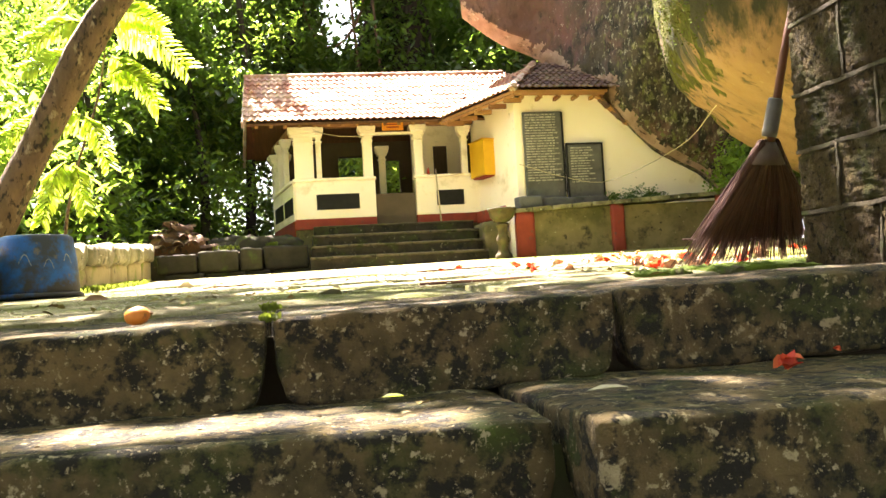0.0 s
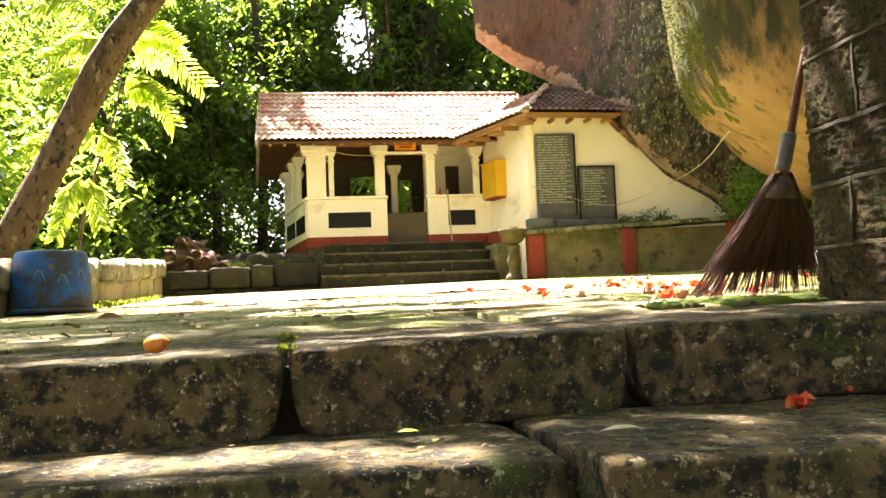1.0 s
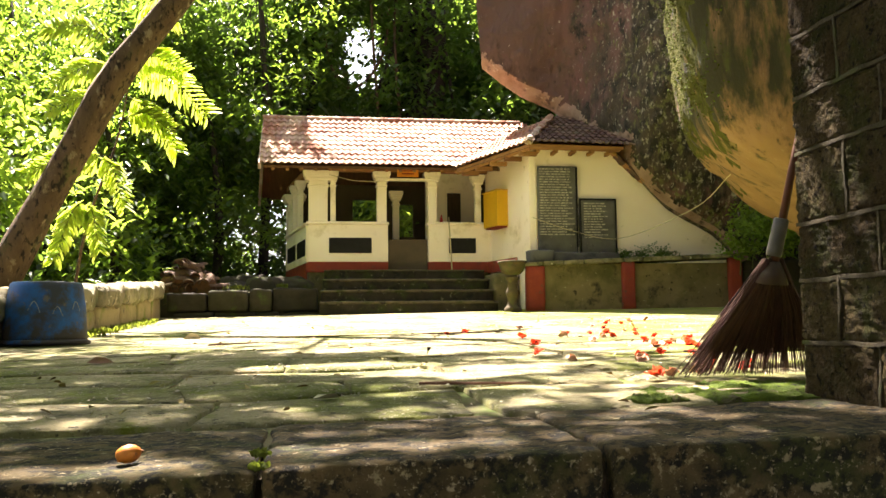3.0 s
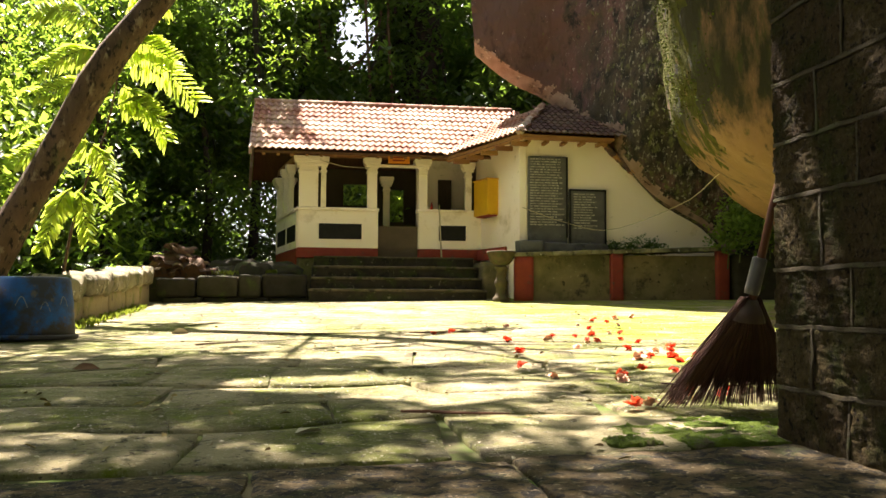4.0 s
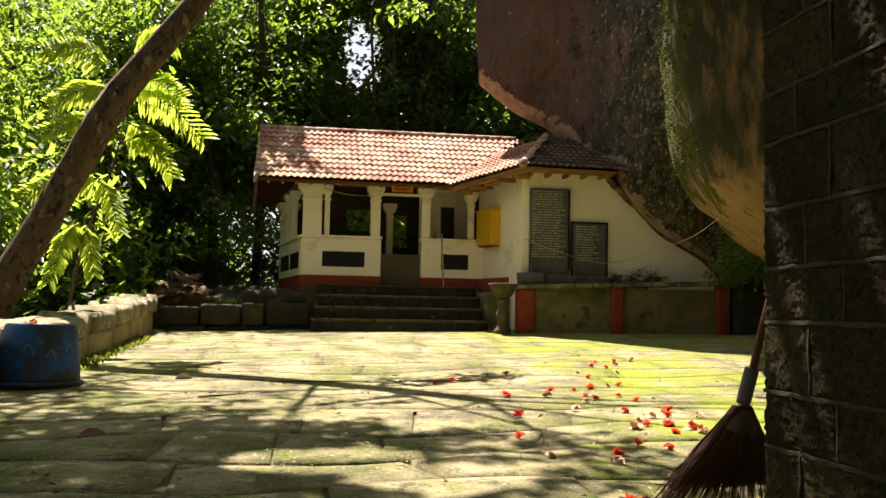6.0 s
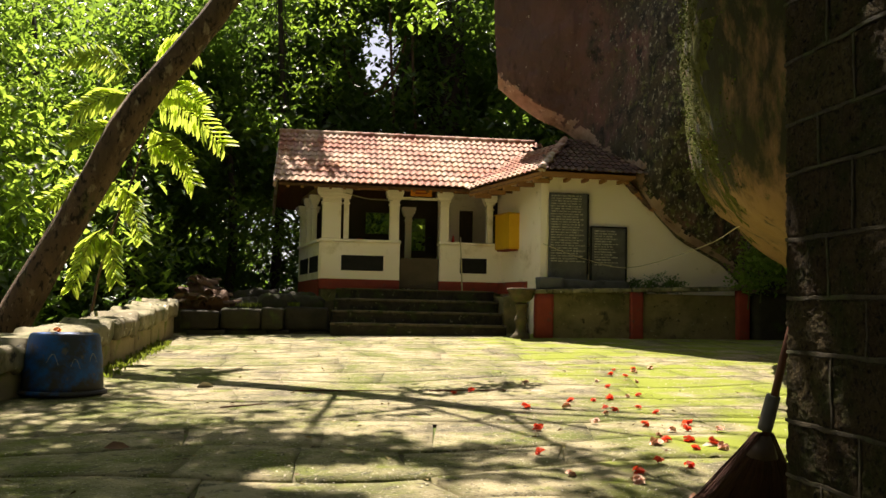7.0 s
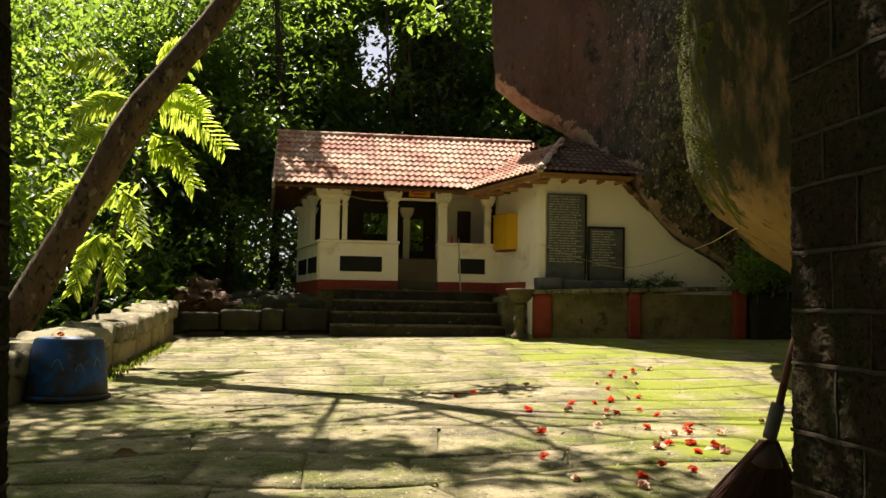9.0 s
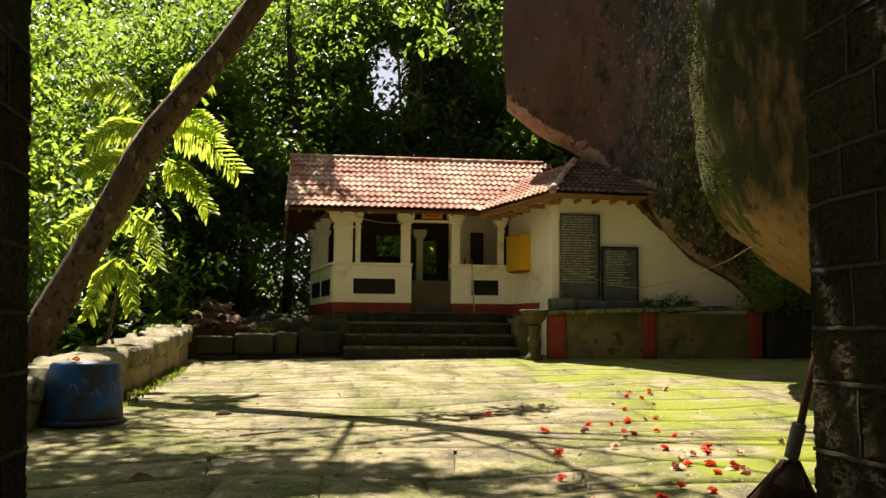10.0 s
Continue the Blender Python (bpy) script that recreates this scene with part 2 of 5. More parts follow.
M_FRUIT = material("ripe_fruit", (0.50, 0.17, 0.02), (0.30, 0.09, 0.015), 30, 0.45, 0.1, 80, [((0.10, 0.05, 0.02), 45, 0.62, 0.70)])
M_BRISTLE = material("broom_bristle", (0.072, 0.026, 0.016), (0.042, 0.017, 0.011), 30, 0.6, 0, random_value=0.5, island=True, spec=0.3)
M_HANDLE = material("broom_handle_wood", (0.14, 0.05, 0.02), (0.085, 0.03, 0.012), 12, 0.55, 0.15, 60, stretch=(1, 1, 0.2))
M_SLEEVE = material("grey_sleeve", (0.11, 0.10, 0.082), (0.065, 0.06, 0.05), 20, 0.5, 0.1, 60)
M_WIRE = material("pale_cable", (0.50, 0.42, 0.27), (0.40, 0.33, 0.20), 20, 0.7, 0)
M_URN = material("weathered_urn", (0.11, 0.08, 0.042), (0.052, 0.04, 0.022), 10, 0.9, 0.4, 60, [((0.07, 0.08, 0.03), 7, 0.55, 0.68)])
# brown with the porch's inner shade in the colour; also serves the doorway board
M_DARKIN = material("shaded_interior_brown", (0.13, 0.095, 0.06), (0.085, 0.062, 0.04), 2, 0.9, 0.1, 30)
M_REDTHING = material("red_cloth", (0.45, 0.04, 0.03), (0.35, 0.03, 0.02), 10, 0.8, 0.2, 60)
M_RIMMOSS = material("rim_moss_crust", (0.10, 0.105, 0.022), (0.045, 0.045, 0.014), 9, 0.95, 1.0, 40, [((0.20, 0.15, 0.06), 6, 0.58, 0.66), ((0.02, 0.018, 0.01), 15, 0.56, 0.64)], bump_dist=0.03, spec=0.05)
M_MOSSLEAF = material("moss_leaf", (0.085, 0.10, 0.014), (0.04, 0.05, 0.010), 3, 0.95, 0, random_value=0.6, island=True, spec=0.05)
M_GRASS = material("grass", (0.17, 0.19, 0.03), (0.10, 0.12, 0.02), 8, 0.6, 0, random_value=0.4, island=True, translucent=(0.22, 0.28, 0.03))


# ---- builders ----
def link(name, mesh, mat, parent=None, label="", loc=None):
    ob = new(name, mesh)
    if mat is not None and not mesh.materials:
        mesh.materials.append(mat)
    ob.parent = parent
    if loc is not None:
        ob.location = loc
    if label:
        tagged(ob, label)
    return ob


def part(name, bm, mat, parent, label="", smooth=False):
    mesh = bpy.data.meshes.new(name)
    bm.normal_update()
    bm.to_mesh(mesh)
    bm.free()
    if smooth:
        mesh.polygons.foreach_set("use_smooth", [True] * len(mesh.polygons))
    return link(name, mesh, mat, parent, label)


def thing(name, label, category, group="", kind=""):
    return tagged(new(name), label, category, group, kind)


def add_box(bm, lo, hi, bevel=0.0, m=None):
    r = bmesh.ops.create_cube(bm, size=1.0)["verts"]
    for v in r:
        v.co = Vector([lo[i] + (v.co[i] + 0.5) * (hi[i] - lo[i]) for i in range(3)])
    if bevel:
        edges = list({e for v in r for e in v.link_edges})
        out = bmesh.ops.bevel(bm, geom=edges, offset=bevel, segments=2, profile=0.5, affect="EDGES")
        r = list(set(out["verts"]))
    if m is not None:
        bmesh.ops.transform(bm, matrix=m, verts=r)
    return r


def boxed(lo, hi, bevel=0.01, m=None):
    bm = bmesh.new()
    add_box(bm, lo, hi, bevel, m)
    return bm


def prism(pts, axis_lo, axis_hi, axis="y"):
    """A solid from an outline in the xz plane (or xy for axis z), drawn out along the axis."""
    bm = bmesh.new()
    mk = (lambda p, a: (p[0], a, p[1])) if axis == "y" else ((lambda p, a: (p[0], p[1], a)) if axis == "z" else (lambda p, a: (a, p[0], p[1])))
    a = [bm.verts.new(mk(p, axis_lo)) for p in pts]
    b = [bm.verts.new(mk(p, axis_hi)) for p in pts]
    bm.faces.new(a)
    bm.faces.new(b[::-1])
    for i in range(len(pts)):
        j = (i + 1) % len(pts)
        bm.faces.new((a[j], a[i], b[i], b[j]))
    bmesh.ops.recalc_face_normals(bm, faces=bm.faces[:])
    return bm


def lathe(profile, seg=24, centre=(0, 0, 0)):
    bm = bmesh.new()
    rings = []
    for r, z in profile:
        rings.append([bm.verts.new((centre[0] + r * math.cos(2 * math.pi * k / seg), centre[1] + r * math.sin(2 * math.pi * k / seg),
                                    centre[2] + z)) for k in range(seg)])
    for a, b in zip(rings, rings[1:]):
        for k in range(seg):
            bm.faces.new((a[k], a[(k + 1) % seg], b[(k + 1) % seg], b[k]))
    bm.faces.new(rings[0][::-1])
    bm.faces.new(rings[-1])
    return bm


def tube(points, radii, seg=10, rough=0.0, seed=0):
    """A tapered tube along points."""
    bm = bmesh.new()
    rings = []
    pts = [Vector(p) for p in points]
    side = Vector((1, 0, 0))
    for i, p in enumerate(pts):
        d = (pts[min(i + 1, len(pts) - 1)] - pts[max(i - 1, 0)]).normalized()
        side = (side - d * side.dot(d))
        if side.length < 1e-3:
            side = d.orthogonal()
        side.normalize()
        up = d.cross(side)
        ring = []
        for k in range(seg):
            a = 2 * math.pi * k / seg
            r = radii[i] * (1 + rough * noise.noise(Vector((math.cos(a) * 2, math.sin(a) * 2, i * 0.4 + seed))))
            ring.append(bm.verts.new(p + (side * math.cos(a) + up * math.sin(a)) * r))
        rings.append(ring)
    for a, b in zip(rings, rings[1:]):
        for k in range(seg):
            bm.faces.new((a[k], a[(k + 1) % seg], b[(k + 1) % seg], b[k]))
    bm.faces.new(rings[0][::-1])
    bm.faces.new(rings[-1])
    return bm


def curve_points(ctrl, n):
    """A smooth line through control points (Catmull-Rom)."""
    c = [Vector(p) for p in ctrl]
    c = [c[0] * 2 - c[1]] + c + [c[-1] * 2 - c[-2]]
    out = []
    k = len(c) - 3
    for i in range(n):
        u = i / (n - 1) * k
        j = min(int(u), k - 1)
        f = u - j
        p0, p1, p2, p3 = c[j:j + 4]
        out.append(0.5 * ((2 * p1) + (p2 - p0) * f + (2 * p0 - 5 * p1 + 4 * p2 - p3) * f * f + (3 * p1 - p0 - 3 * p2 + p3) * f ** 3))
    return out


def rough_block(lo, hi, cuts=8, radius=0.03, amp=0.012, freq=6.0, seed=0.0, fine=0.4):
    """A hewn stone block with rounded arrises and an uneven skin."""
    bm = bmesh.new()
    bmesh.ops.create_cube(bm, size=1.0)
    size = Vector([hi[i] - lo[i] for i in range(3)])
    mid = Vector([(hi[i] + lo[i]) / 2 for i in range(3)])
    bmesh.ops.subdivide_edges(bm, edges=bm.edges[:], cuts=cuts, use_grid_fill=True)
    rad = min(radius, min(size) * 0.45)
    for v in bm.verts:
        p = Vector([v.co[i] * size[i] for i in range(3)])
        inner = Vector([max(-size[i] / 2 + rad, min(size[i] / 2 - rad, p[i])) for i in range(3)])
        d = p - inner
        if d.length > 1e-6:
            p = inner + d.normalized() * rad
        q = (p + mid) * freq + Vector((seed * 7.1, seed * 3.3, seed))
        p += Vector((noise.noise(q), noise.noise(q + Vector((31, 0, 0))), noise.noise(q + Vector((0, 47, 0))))) * amp
        p += noise.noise_vector(q * 4) * amp * fine
        v.co = p + mid
    return bm


def from_arrays(name, verts, faces_n, nper, mat, parent=None, label="", smooth=False):
    """A mesh from numpy arrays: faces_n faces of nper corners each, in order of an index array."""
    mesh = bpy.data.meshes.new(name)
    mesh.vertices.add(len(verts))
    mesh.vertices.foreach_set("co", np.asarray(verts, np.float32).ravel())
    idx = np.asarray(faces_n, np.int32).ravel()
    mesh.loops.add(len(idx))
    mesh.loops.foreach_set("vertex_index", idx)
    mesh.polygons.add(len(idx) // nper)
    mesh.polygons.foreach_set("loop_start", np.arange(0, len(idx), nper, dtype=np.int32))
    mesh.update(calc_edges=True)
    return link(name, mesh, mat, parent, label)


rng = np.random.default_rng(5)


def leaf_arrays(centres, length, width, droop=0.5, spread=1.0, axis=None):
    """Folded pointed leaves at the centres: six corners, two quads each, along random or given axes."""
    n = len(centres)
    if axis is None:
        ang = rng.uniform(0, 2 * math.pi, n)
        axis = np.stack([np.cos(ang), np.sin(ang), rng.normal(-droop, 0.35 * spread, n)], 1)
    axis = axis / np.linalg.norm(axis, axis=1, keepdims=True)
    up = np.stack([rng.normal(0, 0.45, n), rng.normal(0, 0.45, n), np.ones(n)], 1)
    side = np.cross(axis, up)
    side /= np.linalg.norm(side, axis=1, keepdims=True) + 1e-9
    nor = np.cross(side, axis)
    ln = (length * rng.uniform(0.6, 1.35, n))[:, None]
    wd = (width * rng.uniform(0.7, 1.3, n))[:, None]
    base, tip = centres - axis * ln * 0.5, centres + axis * ln * 0.5 - nor * ln * 0.12
    m1, m2 = centres - axis * ln * 0.12, centres + axis * ln * 0.22 - nor * ln * 0.04
    l1, r1 = m1 + side * wd * 0.5 + nor * wd * 0.15, m1 - side * wd * 0.5 + nor * wd * 0.15
    l2, r2 = m2 + side * wd * 0.4 + nor * wd * 0.12, m2 - side * wd * 0.4 + nor * wd * 0.12
    v = np.stack([base, l1, l2, tip, r2, r1], 1).reshape(-1, 3)
    o = (np.arange(n) * 6)[:, None]
    f = np.concatenate([o + np.array([[0, 1, 2, 3]]), o + np.array([[0, 3, 4, 5]])], 1).reshape(-1, 4)
    return v, f


def leaves(name, centres, length, width, mat, parent, label="", droop=0.5):
    v, f = leaf_arrays(np.asarray(centres, float), length, width, droop)
    return from_arrays(name, v, f, 4, mat, parent, label)


def clump_points(blobs, per_area, sub=0.45, spacing=0.0):
    """Points on twig clumps spread through ellipsoid blobs (x, y, z, rx, ry, rz): uneven, with gaps."""
    out = []
    for x, y, z, rx, ry, rz in blobs:
        k = max(6, int(per_area * (rx * ry + ry * rz + rx * rz)))
        d = rng.normal(size=(k, 3))
        d /= np.linalg.norm(d, axis=1, keepdims=True)
        r = rng.uniform(0.45, 1.0, (k, 1)) ** 0.6
        c = np.array([x, y, z]) + d * r * np.array([rx, ry, rz])
        m = rng.integers(9, 26, k)
        pts = np.repeat(c, m, 0)
        pts = pts + rng.normal(size=pts.shape) * np.array([sub, sub, sub * 0.55]) * 0.5
        out.append(pts)
    return np.concatenate(out)


def ground_z(x, y):
    d = y - 3.6
    return -0.538 + 0.030 * d + 0.0010 * d * d + 0.016 * (x + 1)

# ---- ground ----
def build_ground():
    xs = [-400, -150, -60, -30, -18, -12, -9, -7, -5.5, -4.4, -3.7, -3, -2, -1, 0, 1, 2, 3, 4, 5, 6, 7, 9, 12, 18, 30, 60, 150, 400]
    ys = [-300, -80, -20, -5, 0, 1, 2, 3, 3.9, 4.6, 6, 8, 10, 12, 14, 16, 18, 20, 23, 26, 30, 36, 45, 70, 160, 400]

    def z(x, y):
        cx, cy = max(-6, min(6, x)), min(y, 16.0)
        if y < 3.9:
            return -1.15 - 0.28 * min(3.9 - y, 5)
        h = ground_z(cx, cy) - 0.05
        if y > 16:
            h += 0.03 * min(y - 16, 20)
        if x < -4.4 or y > 17:
            h += 0.12 * noise.noise(Vector((x * 0.4, y * 0.4, 0)))
        return h
    v = [(x, y, z(x, y)) for y in ys for x in xs]
    w = len(xs)
    f = [(j * w + i, j * w + i + 1, (j + 1) * w + i + 1, (j + 1) * w + i) for j in range(len(ys) - 1) for i in range(w - 1)]
    tagged(from_arrays("ground", v, f, 4, M_SOIL), "brown leaf-littered forest soil under the trees", "ground", kind="structure")


build_ground()

# ---- entrance steps ----
steps = thing("entrance_steps", "worn mossy granite block steps up to the courtyard", "steps", kind="structure")
STEP_ROWS = [(3.60, 4.29, -0.545, 0.185, (-3.6, -2.75, -1.462, -0.725, 0.35, 1.3)), (3.06, 3.66, -0.728, 0.16, (-3.6, -2.2, -1.005, 0.2, 1.4)),
             (2.38, 3.05, -0.885, 0.17, (-3.6, -2.4, -1.5, -0.55, 0.5, 1.4)), (1.78, 2.45, -1.055, 0.17, (-3.6, -1.9, -0.9, 0.3, 1.4)),
             (1.18, 1.85, -1.225, 0.17, (-3.6, -2.3, -1.2, -0.2, 1.4)), (0.2, 1.25, -1.395, 0.25, (-3.6, -1.8, -0.4, 1.4))]
for row, (y0, y1, top, high, cuts) in enumerate(STEP_ROWS):
    part("earth_core", boxed((-3.5, y0 + 0.13, top - high - 0.02), (1.3, y1 - 0.02, top - 0.05), 0.0), M_SOIL, steps)
    for i, (a, b) in enumerate(zip(cuts, cuts[1:])):
        fwd = ((-0.08, -0.09, 0.05, 0.03)[i] if row == 1 else (0.0, 0.04, -0.05, 0.02)[(i + row) % 4]) if row else (0.03, 0.0, -0.005, 0.0, 0.0)[i % 5]
        bm = rough_block((a + 0.008, y0 - fwd, top - high), (b - 0.008, y1, top + (0.012 if row == 1 and i == 2 else 0.0)),
                         32 if row < 2 else 8, 0.015, 0.007, 6.0, row * 10 + i, 0.7)
        if row < 2:
            # worn away towards the foot of the upright joints
            for v in bm.verts:
                low = max(0.0, min(1.0, (top - v.co.z) / high))
                for end, sign in ((a, 1), (b, -1)):
                    s = max(0.0, 1 - abs(v.co.x - end) / 0.07)
                    v.co.x += sign * 0.022 * low * low * s
                    v.co.z += 0.028 * s * s * max(0.0, low - 0.6) / 0.4
        if row == 0:
            for v in bm.verts:
                v.co.z += 0.022 * (v.co.x + 1.1) + 0.022 * max(0.0, v.co.y - 3.65)
                v.co.y += 0.03 * (v.co.x + 1.1)
        part("step_stone", bm, M_STEP, steps, smooth=True)

# ---- gate piers ----
def pier(name, x0, x1, y0, y1, z0, z1, seed, label, batter=0.0):
    p = thing(name, label, "pier", "gate piers")
    p.matrix_world = Matrix(((1, 0, -batter, 0.06 * batter), (0, 1, 0, 0), (0, 0, 1, 0), (0, 0, 0, 1)))
    part("core", boxed((x0 + 0.008, y0 + 0.008, z0), (x1 - 0.008, y1 - 0.008, z1), 0.0), M_MORTAR, p)
    z, k = z0, 0
    while z < z1 - 0.05:
        h = 0.20 + 0.03 * math.sin(k * 2.3 + seed)
        cut = y0 + (y1 - y0) * (0.40 + 0.25 * (k % 2) + 0.05 * math.sin(k + seed))
        for a, b in ((y0, cut - 0.006), (cut + 0.006, y1)):
            part("block", rough_block((x0, a, z + 0.006), (x1, b, min(z + h, z1) - 0.006), 26, 0.008, 0.006, 24, seed + k * 1.7 + a, 1.1), M_PIER, p, smooth=True)
        for xx in (x0, x1):
            part("mortar_rib", rough_block((xx - 0.003, y0 + 0.002, z + h - 0.007), (xx + 0.003, y1 - 0.002, z + h + 0.007), 14, 0.002, 0.006, 14, k + seed), M_MORTAR, p, smooth=True)
            part("mortar_rib", rough_block((xx - 0.003, cut - 0.006, z), (xx + 0.003, cut + 0.006, z + h), 9, 0.002, 0.008, 8, k + seed + 3), M_MORTAR, p, smooth=True)
        z += h
        k += 1
    return p


pier("gate_pier", 0.20, 0.95, 3.72, 4.42, -0.56, 3.2, 1.0, "mossy laterite block gate pier with raised mortar joints beside the broom")
pier("gate_pier", -3.10, -2.35, 3.72, 4.42, -0.62, 3.2, 5.0, "dark mossy laterite block gate pier at the head of the steps", 0.075)

# ---- building ----
house = thing("shrine_building", "cream limewashed shrine building with red-banded porch and clay tile roof", "building")
FLOOR, RAIL, EAVE = 0.73, 1.56, 2.46
PX0, PX1, PY = -1.35, 1.78, 17.0


def wall_part(name, lo, hi, mat, bevel=0.012, label=""):
    return part(name, boxed(lo, hi, bevel), mat, house, label)


def shear(bm):
    """Porch depth runs slightly outwards to the back on its open side."""
    for v in bm.verts:
        if v.co.x < -1.0:
            v.co.x -= 0.17 * max(0.0, v.co.y - PY)
    return bm


part("plinth", shear(boxed((PX0 + 0.02, PY + 0.02, -0.2), (2.3, 19.5, FLOOR - 0.02), 0.0)), M_PLINTH, house)
part("floor", shear(boxed((PX0 + 0.03, PY + 0.03, FLOOR - 0.02), (2.4, 19.5, FLOOR + 0.006), 0.0)), M_DARKSTEP, house)
# front parapets with their red band, moulded rail and black plaques
for a, b, pa, pb in ((PX0, 0.0, -1.0, -0.28), (0.70, 1.86, 1.05, 1.52)):
    part("parapet", boxed((a, PY, 0.875), (b, PY + 0.20, RAIL - 0.05), 0.006), M_WALL, house)
    part("red_band", boxed((a - 0.012, PY - 0.012, FLOOR - 0.03), (b, PY + 0.20, 0.875), 0.006), M_RED, house, "red oxide painted band")
    part("rail", boxed((a - 0.035, PY - 0.035, RAIL - 0.05), (b + (0.02 if a < 0 else -0.1), PY + 0.24, RAIL), 0.014), M_WALL, house)
    pl = part("plaque", boxed((pa, PY - 0.014, 1.025), (pb, PY + 0.02, 1.285), 0.004), M_BLACK, house, "black memorial plaque")
# side parapet
def side_wall(z0, z1, out, mat, name, y0=PY + 0.0, y1=19.48, thick=0.18, bevel=0.006):
    return part(name, shear(boxed((PX0 - out, y0 + 0.205, z0), (PX0 + thick, y1, z1), bevel)), mat, house)


side_wall(0.875, RAIL - 0.05, 0.0, M_WALL, "parapet")
side_wall(FLOOR - 0.5, 0.87, 0.0, M_RED, "plinth_face")
side_wall(RAIL - 0.05, RAIL, 0.035, M_WALL, "rail")
for y0, y1 in ((17.25, 18.1), (18.3, 19.2)):
    part("plaque", shear(boxed((PX0 - 0.012, y0, 1.0), (PX0 + 0.02, y1, 1.28), 0.004)), M_BLACK, house, "black memorial plaque")


def pillar(x0, x1, y0, y1, z0, z1, cap=0.07, capside=1.0, s=False):
    bm = boxed((x0, y0, z0), (x1, y1, z1 - 0.06), 0.012)
    if s:
        shear(bm)
    sh = part("pillar", bm, M_WALL, house)
    bm = bmesh.new()
    for k, (o, za, zb) in enumerate(((0.018, z1 - 0.26, z1 - 0.235), (cap * 0.45, z1 - 0.17, z1 - 0.12), (cap * 0.8, z1 - 0.12, z1 - 0.07), (cap, z1 - 0.07, z1))):
        add_box(bm, (x0 - o, y0 - o * 0.6, za), (x1 + o, y1 + o * 0.6, zb), 0.008)
    if s:
        shear(bm)
    part("capital", bm, M_WALL, sh)
    return sh


pillar(PX0 + 0.005, -1.02, PY + 0.005, PY + 0.26, RAIL + 0.001, EAVE - 0.03, 0.09)
pillar(-0.975, -0.885, PY + 0.03, PY + 0.14, RAIL + 0.001, EAVE - 0.03, 0.05)
pillar(-0.185, -0.02, PY + 0.01, PY + 0.18, FLOOR + 0.01, EAVE - 0.03, 0.07)
pillar(0.695, 0.85, PY + 0.01, PY + 0.18, FLOOR + 0.01, EAVE - 0.03, 0.07)
pillar(1.52, 1.63, PY + 0.02, PY + 0.14, RAIL + 0.001, EAVE - 0.06, 0.07)
pillar(PX0 + 0.005, PX0 + 0.10, 18.05, 18.15, RAIL + 0.001, EAVE - 0.03, 0.05, s=True)
pillar(PX0 + 0.005, PX0 + 0.10, 18.65, 18.75, RAIL + 0.001, EAVE - 0.03, 0.05, s=True)
pillar(PX0 + 0.0, PX0 + 0.26, 19.2, 19.48, RAIL + 0.001, EAVE - 0.12, 0.08, s=True)
wall_part("lintel", (-0.02, PY + 0.03, 2.285), (0.695, PY + 0.15, 2.325), M_WALL, 0.006)
wall_part("beam", (-1.5, PY + 0.02, EAVE - 0.03), (1.75, PY + 0.17, EAVE + 0.07), M_WOOD, 0.008)
part("beam", shear(boxed((PX0 + 0.02, PY + 0.18, EAVE - 0.03), (PX0 + 0.14, 19.6, EAVE + 0.07), 0.008)), M_WOOD, house)
# back of the porch: walls with openings on to the trees, the dimness inside put into their colour
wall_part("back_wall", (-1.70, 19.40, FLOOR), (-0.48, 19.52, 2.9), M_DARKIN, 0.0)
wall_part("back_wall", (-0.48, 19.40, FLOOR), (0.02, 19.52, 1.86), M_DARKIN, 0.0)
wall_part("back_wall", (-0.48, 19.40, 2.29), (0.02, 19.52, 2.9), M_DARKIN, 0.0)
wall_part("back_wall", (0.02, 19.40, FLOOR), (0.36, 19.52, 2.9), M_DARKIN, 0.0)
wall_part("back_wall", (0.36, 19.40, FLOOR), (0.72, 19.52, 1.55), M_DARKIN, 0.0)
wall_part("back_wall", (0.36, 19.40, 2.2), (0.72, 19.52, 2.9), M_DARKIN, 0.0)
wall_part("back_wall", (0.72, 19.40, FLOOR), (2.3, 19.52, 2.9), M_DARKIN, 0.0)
wall_part("inner_wall", (0.82, 18.25, FLOOR + 0.01), (1.75, 18.35, 2.9), M_WALL, 0.0)
wall_part("inner_door", (1.22, 18.21, FLOOR + 0.01), (1.47, 18.246, 2.25), M_DOOR, 0.006, "dark brown wooden door")
pillar(0.20, 0.32, 18.20, 18.32, FLOOR + 0.01, 2.28, 0.07)
wall_part("picture_shelf", (-0.78, 18.6, RAIL - 0.2), (-0.45, 18.8, RAIL + 0.16), M_DOOR, 0.01, "small wooden shelf")
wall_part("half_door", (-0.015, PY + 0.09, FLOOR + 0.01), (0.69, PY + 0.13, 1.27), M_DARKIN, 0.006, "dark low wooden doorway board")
# wing: side wall, front wall cut to the slope of the boulder, and back closing
bm = prism([(1.74, 17.2), (2.13, 15.59), (2.30, 15.62), (1.95, 17.2)], FLOOR - 0.9, 2.60, "z")
part("side_wall", bm, M_WALL, house)
part("red_band", prism([(1.72, 17.0), (1.99, 16.0), (2.02, 16.01), (1.75, 17.02)], FLOOR - 0.05, 0.875, "z"), M_RED, house, "red oxide painted band")
bm = prism([(2.14, 0.0), (5.55, 0.0), (5.50, 1.0), (5.26, 1.27), (4.28, 1.85), (3.66, 2.34), (3.46, 2.56), (2.14, 2.60)], 15.59, 15.78)
part("front_wall", bm, M_WALL, house)
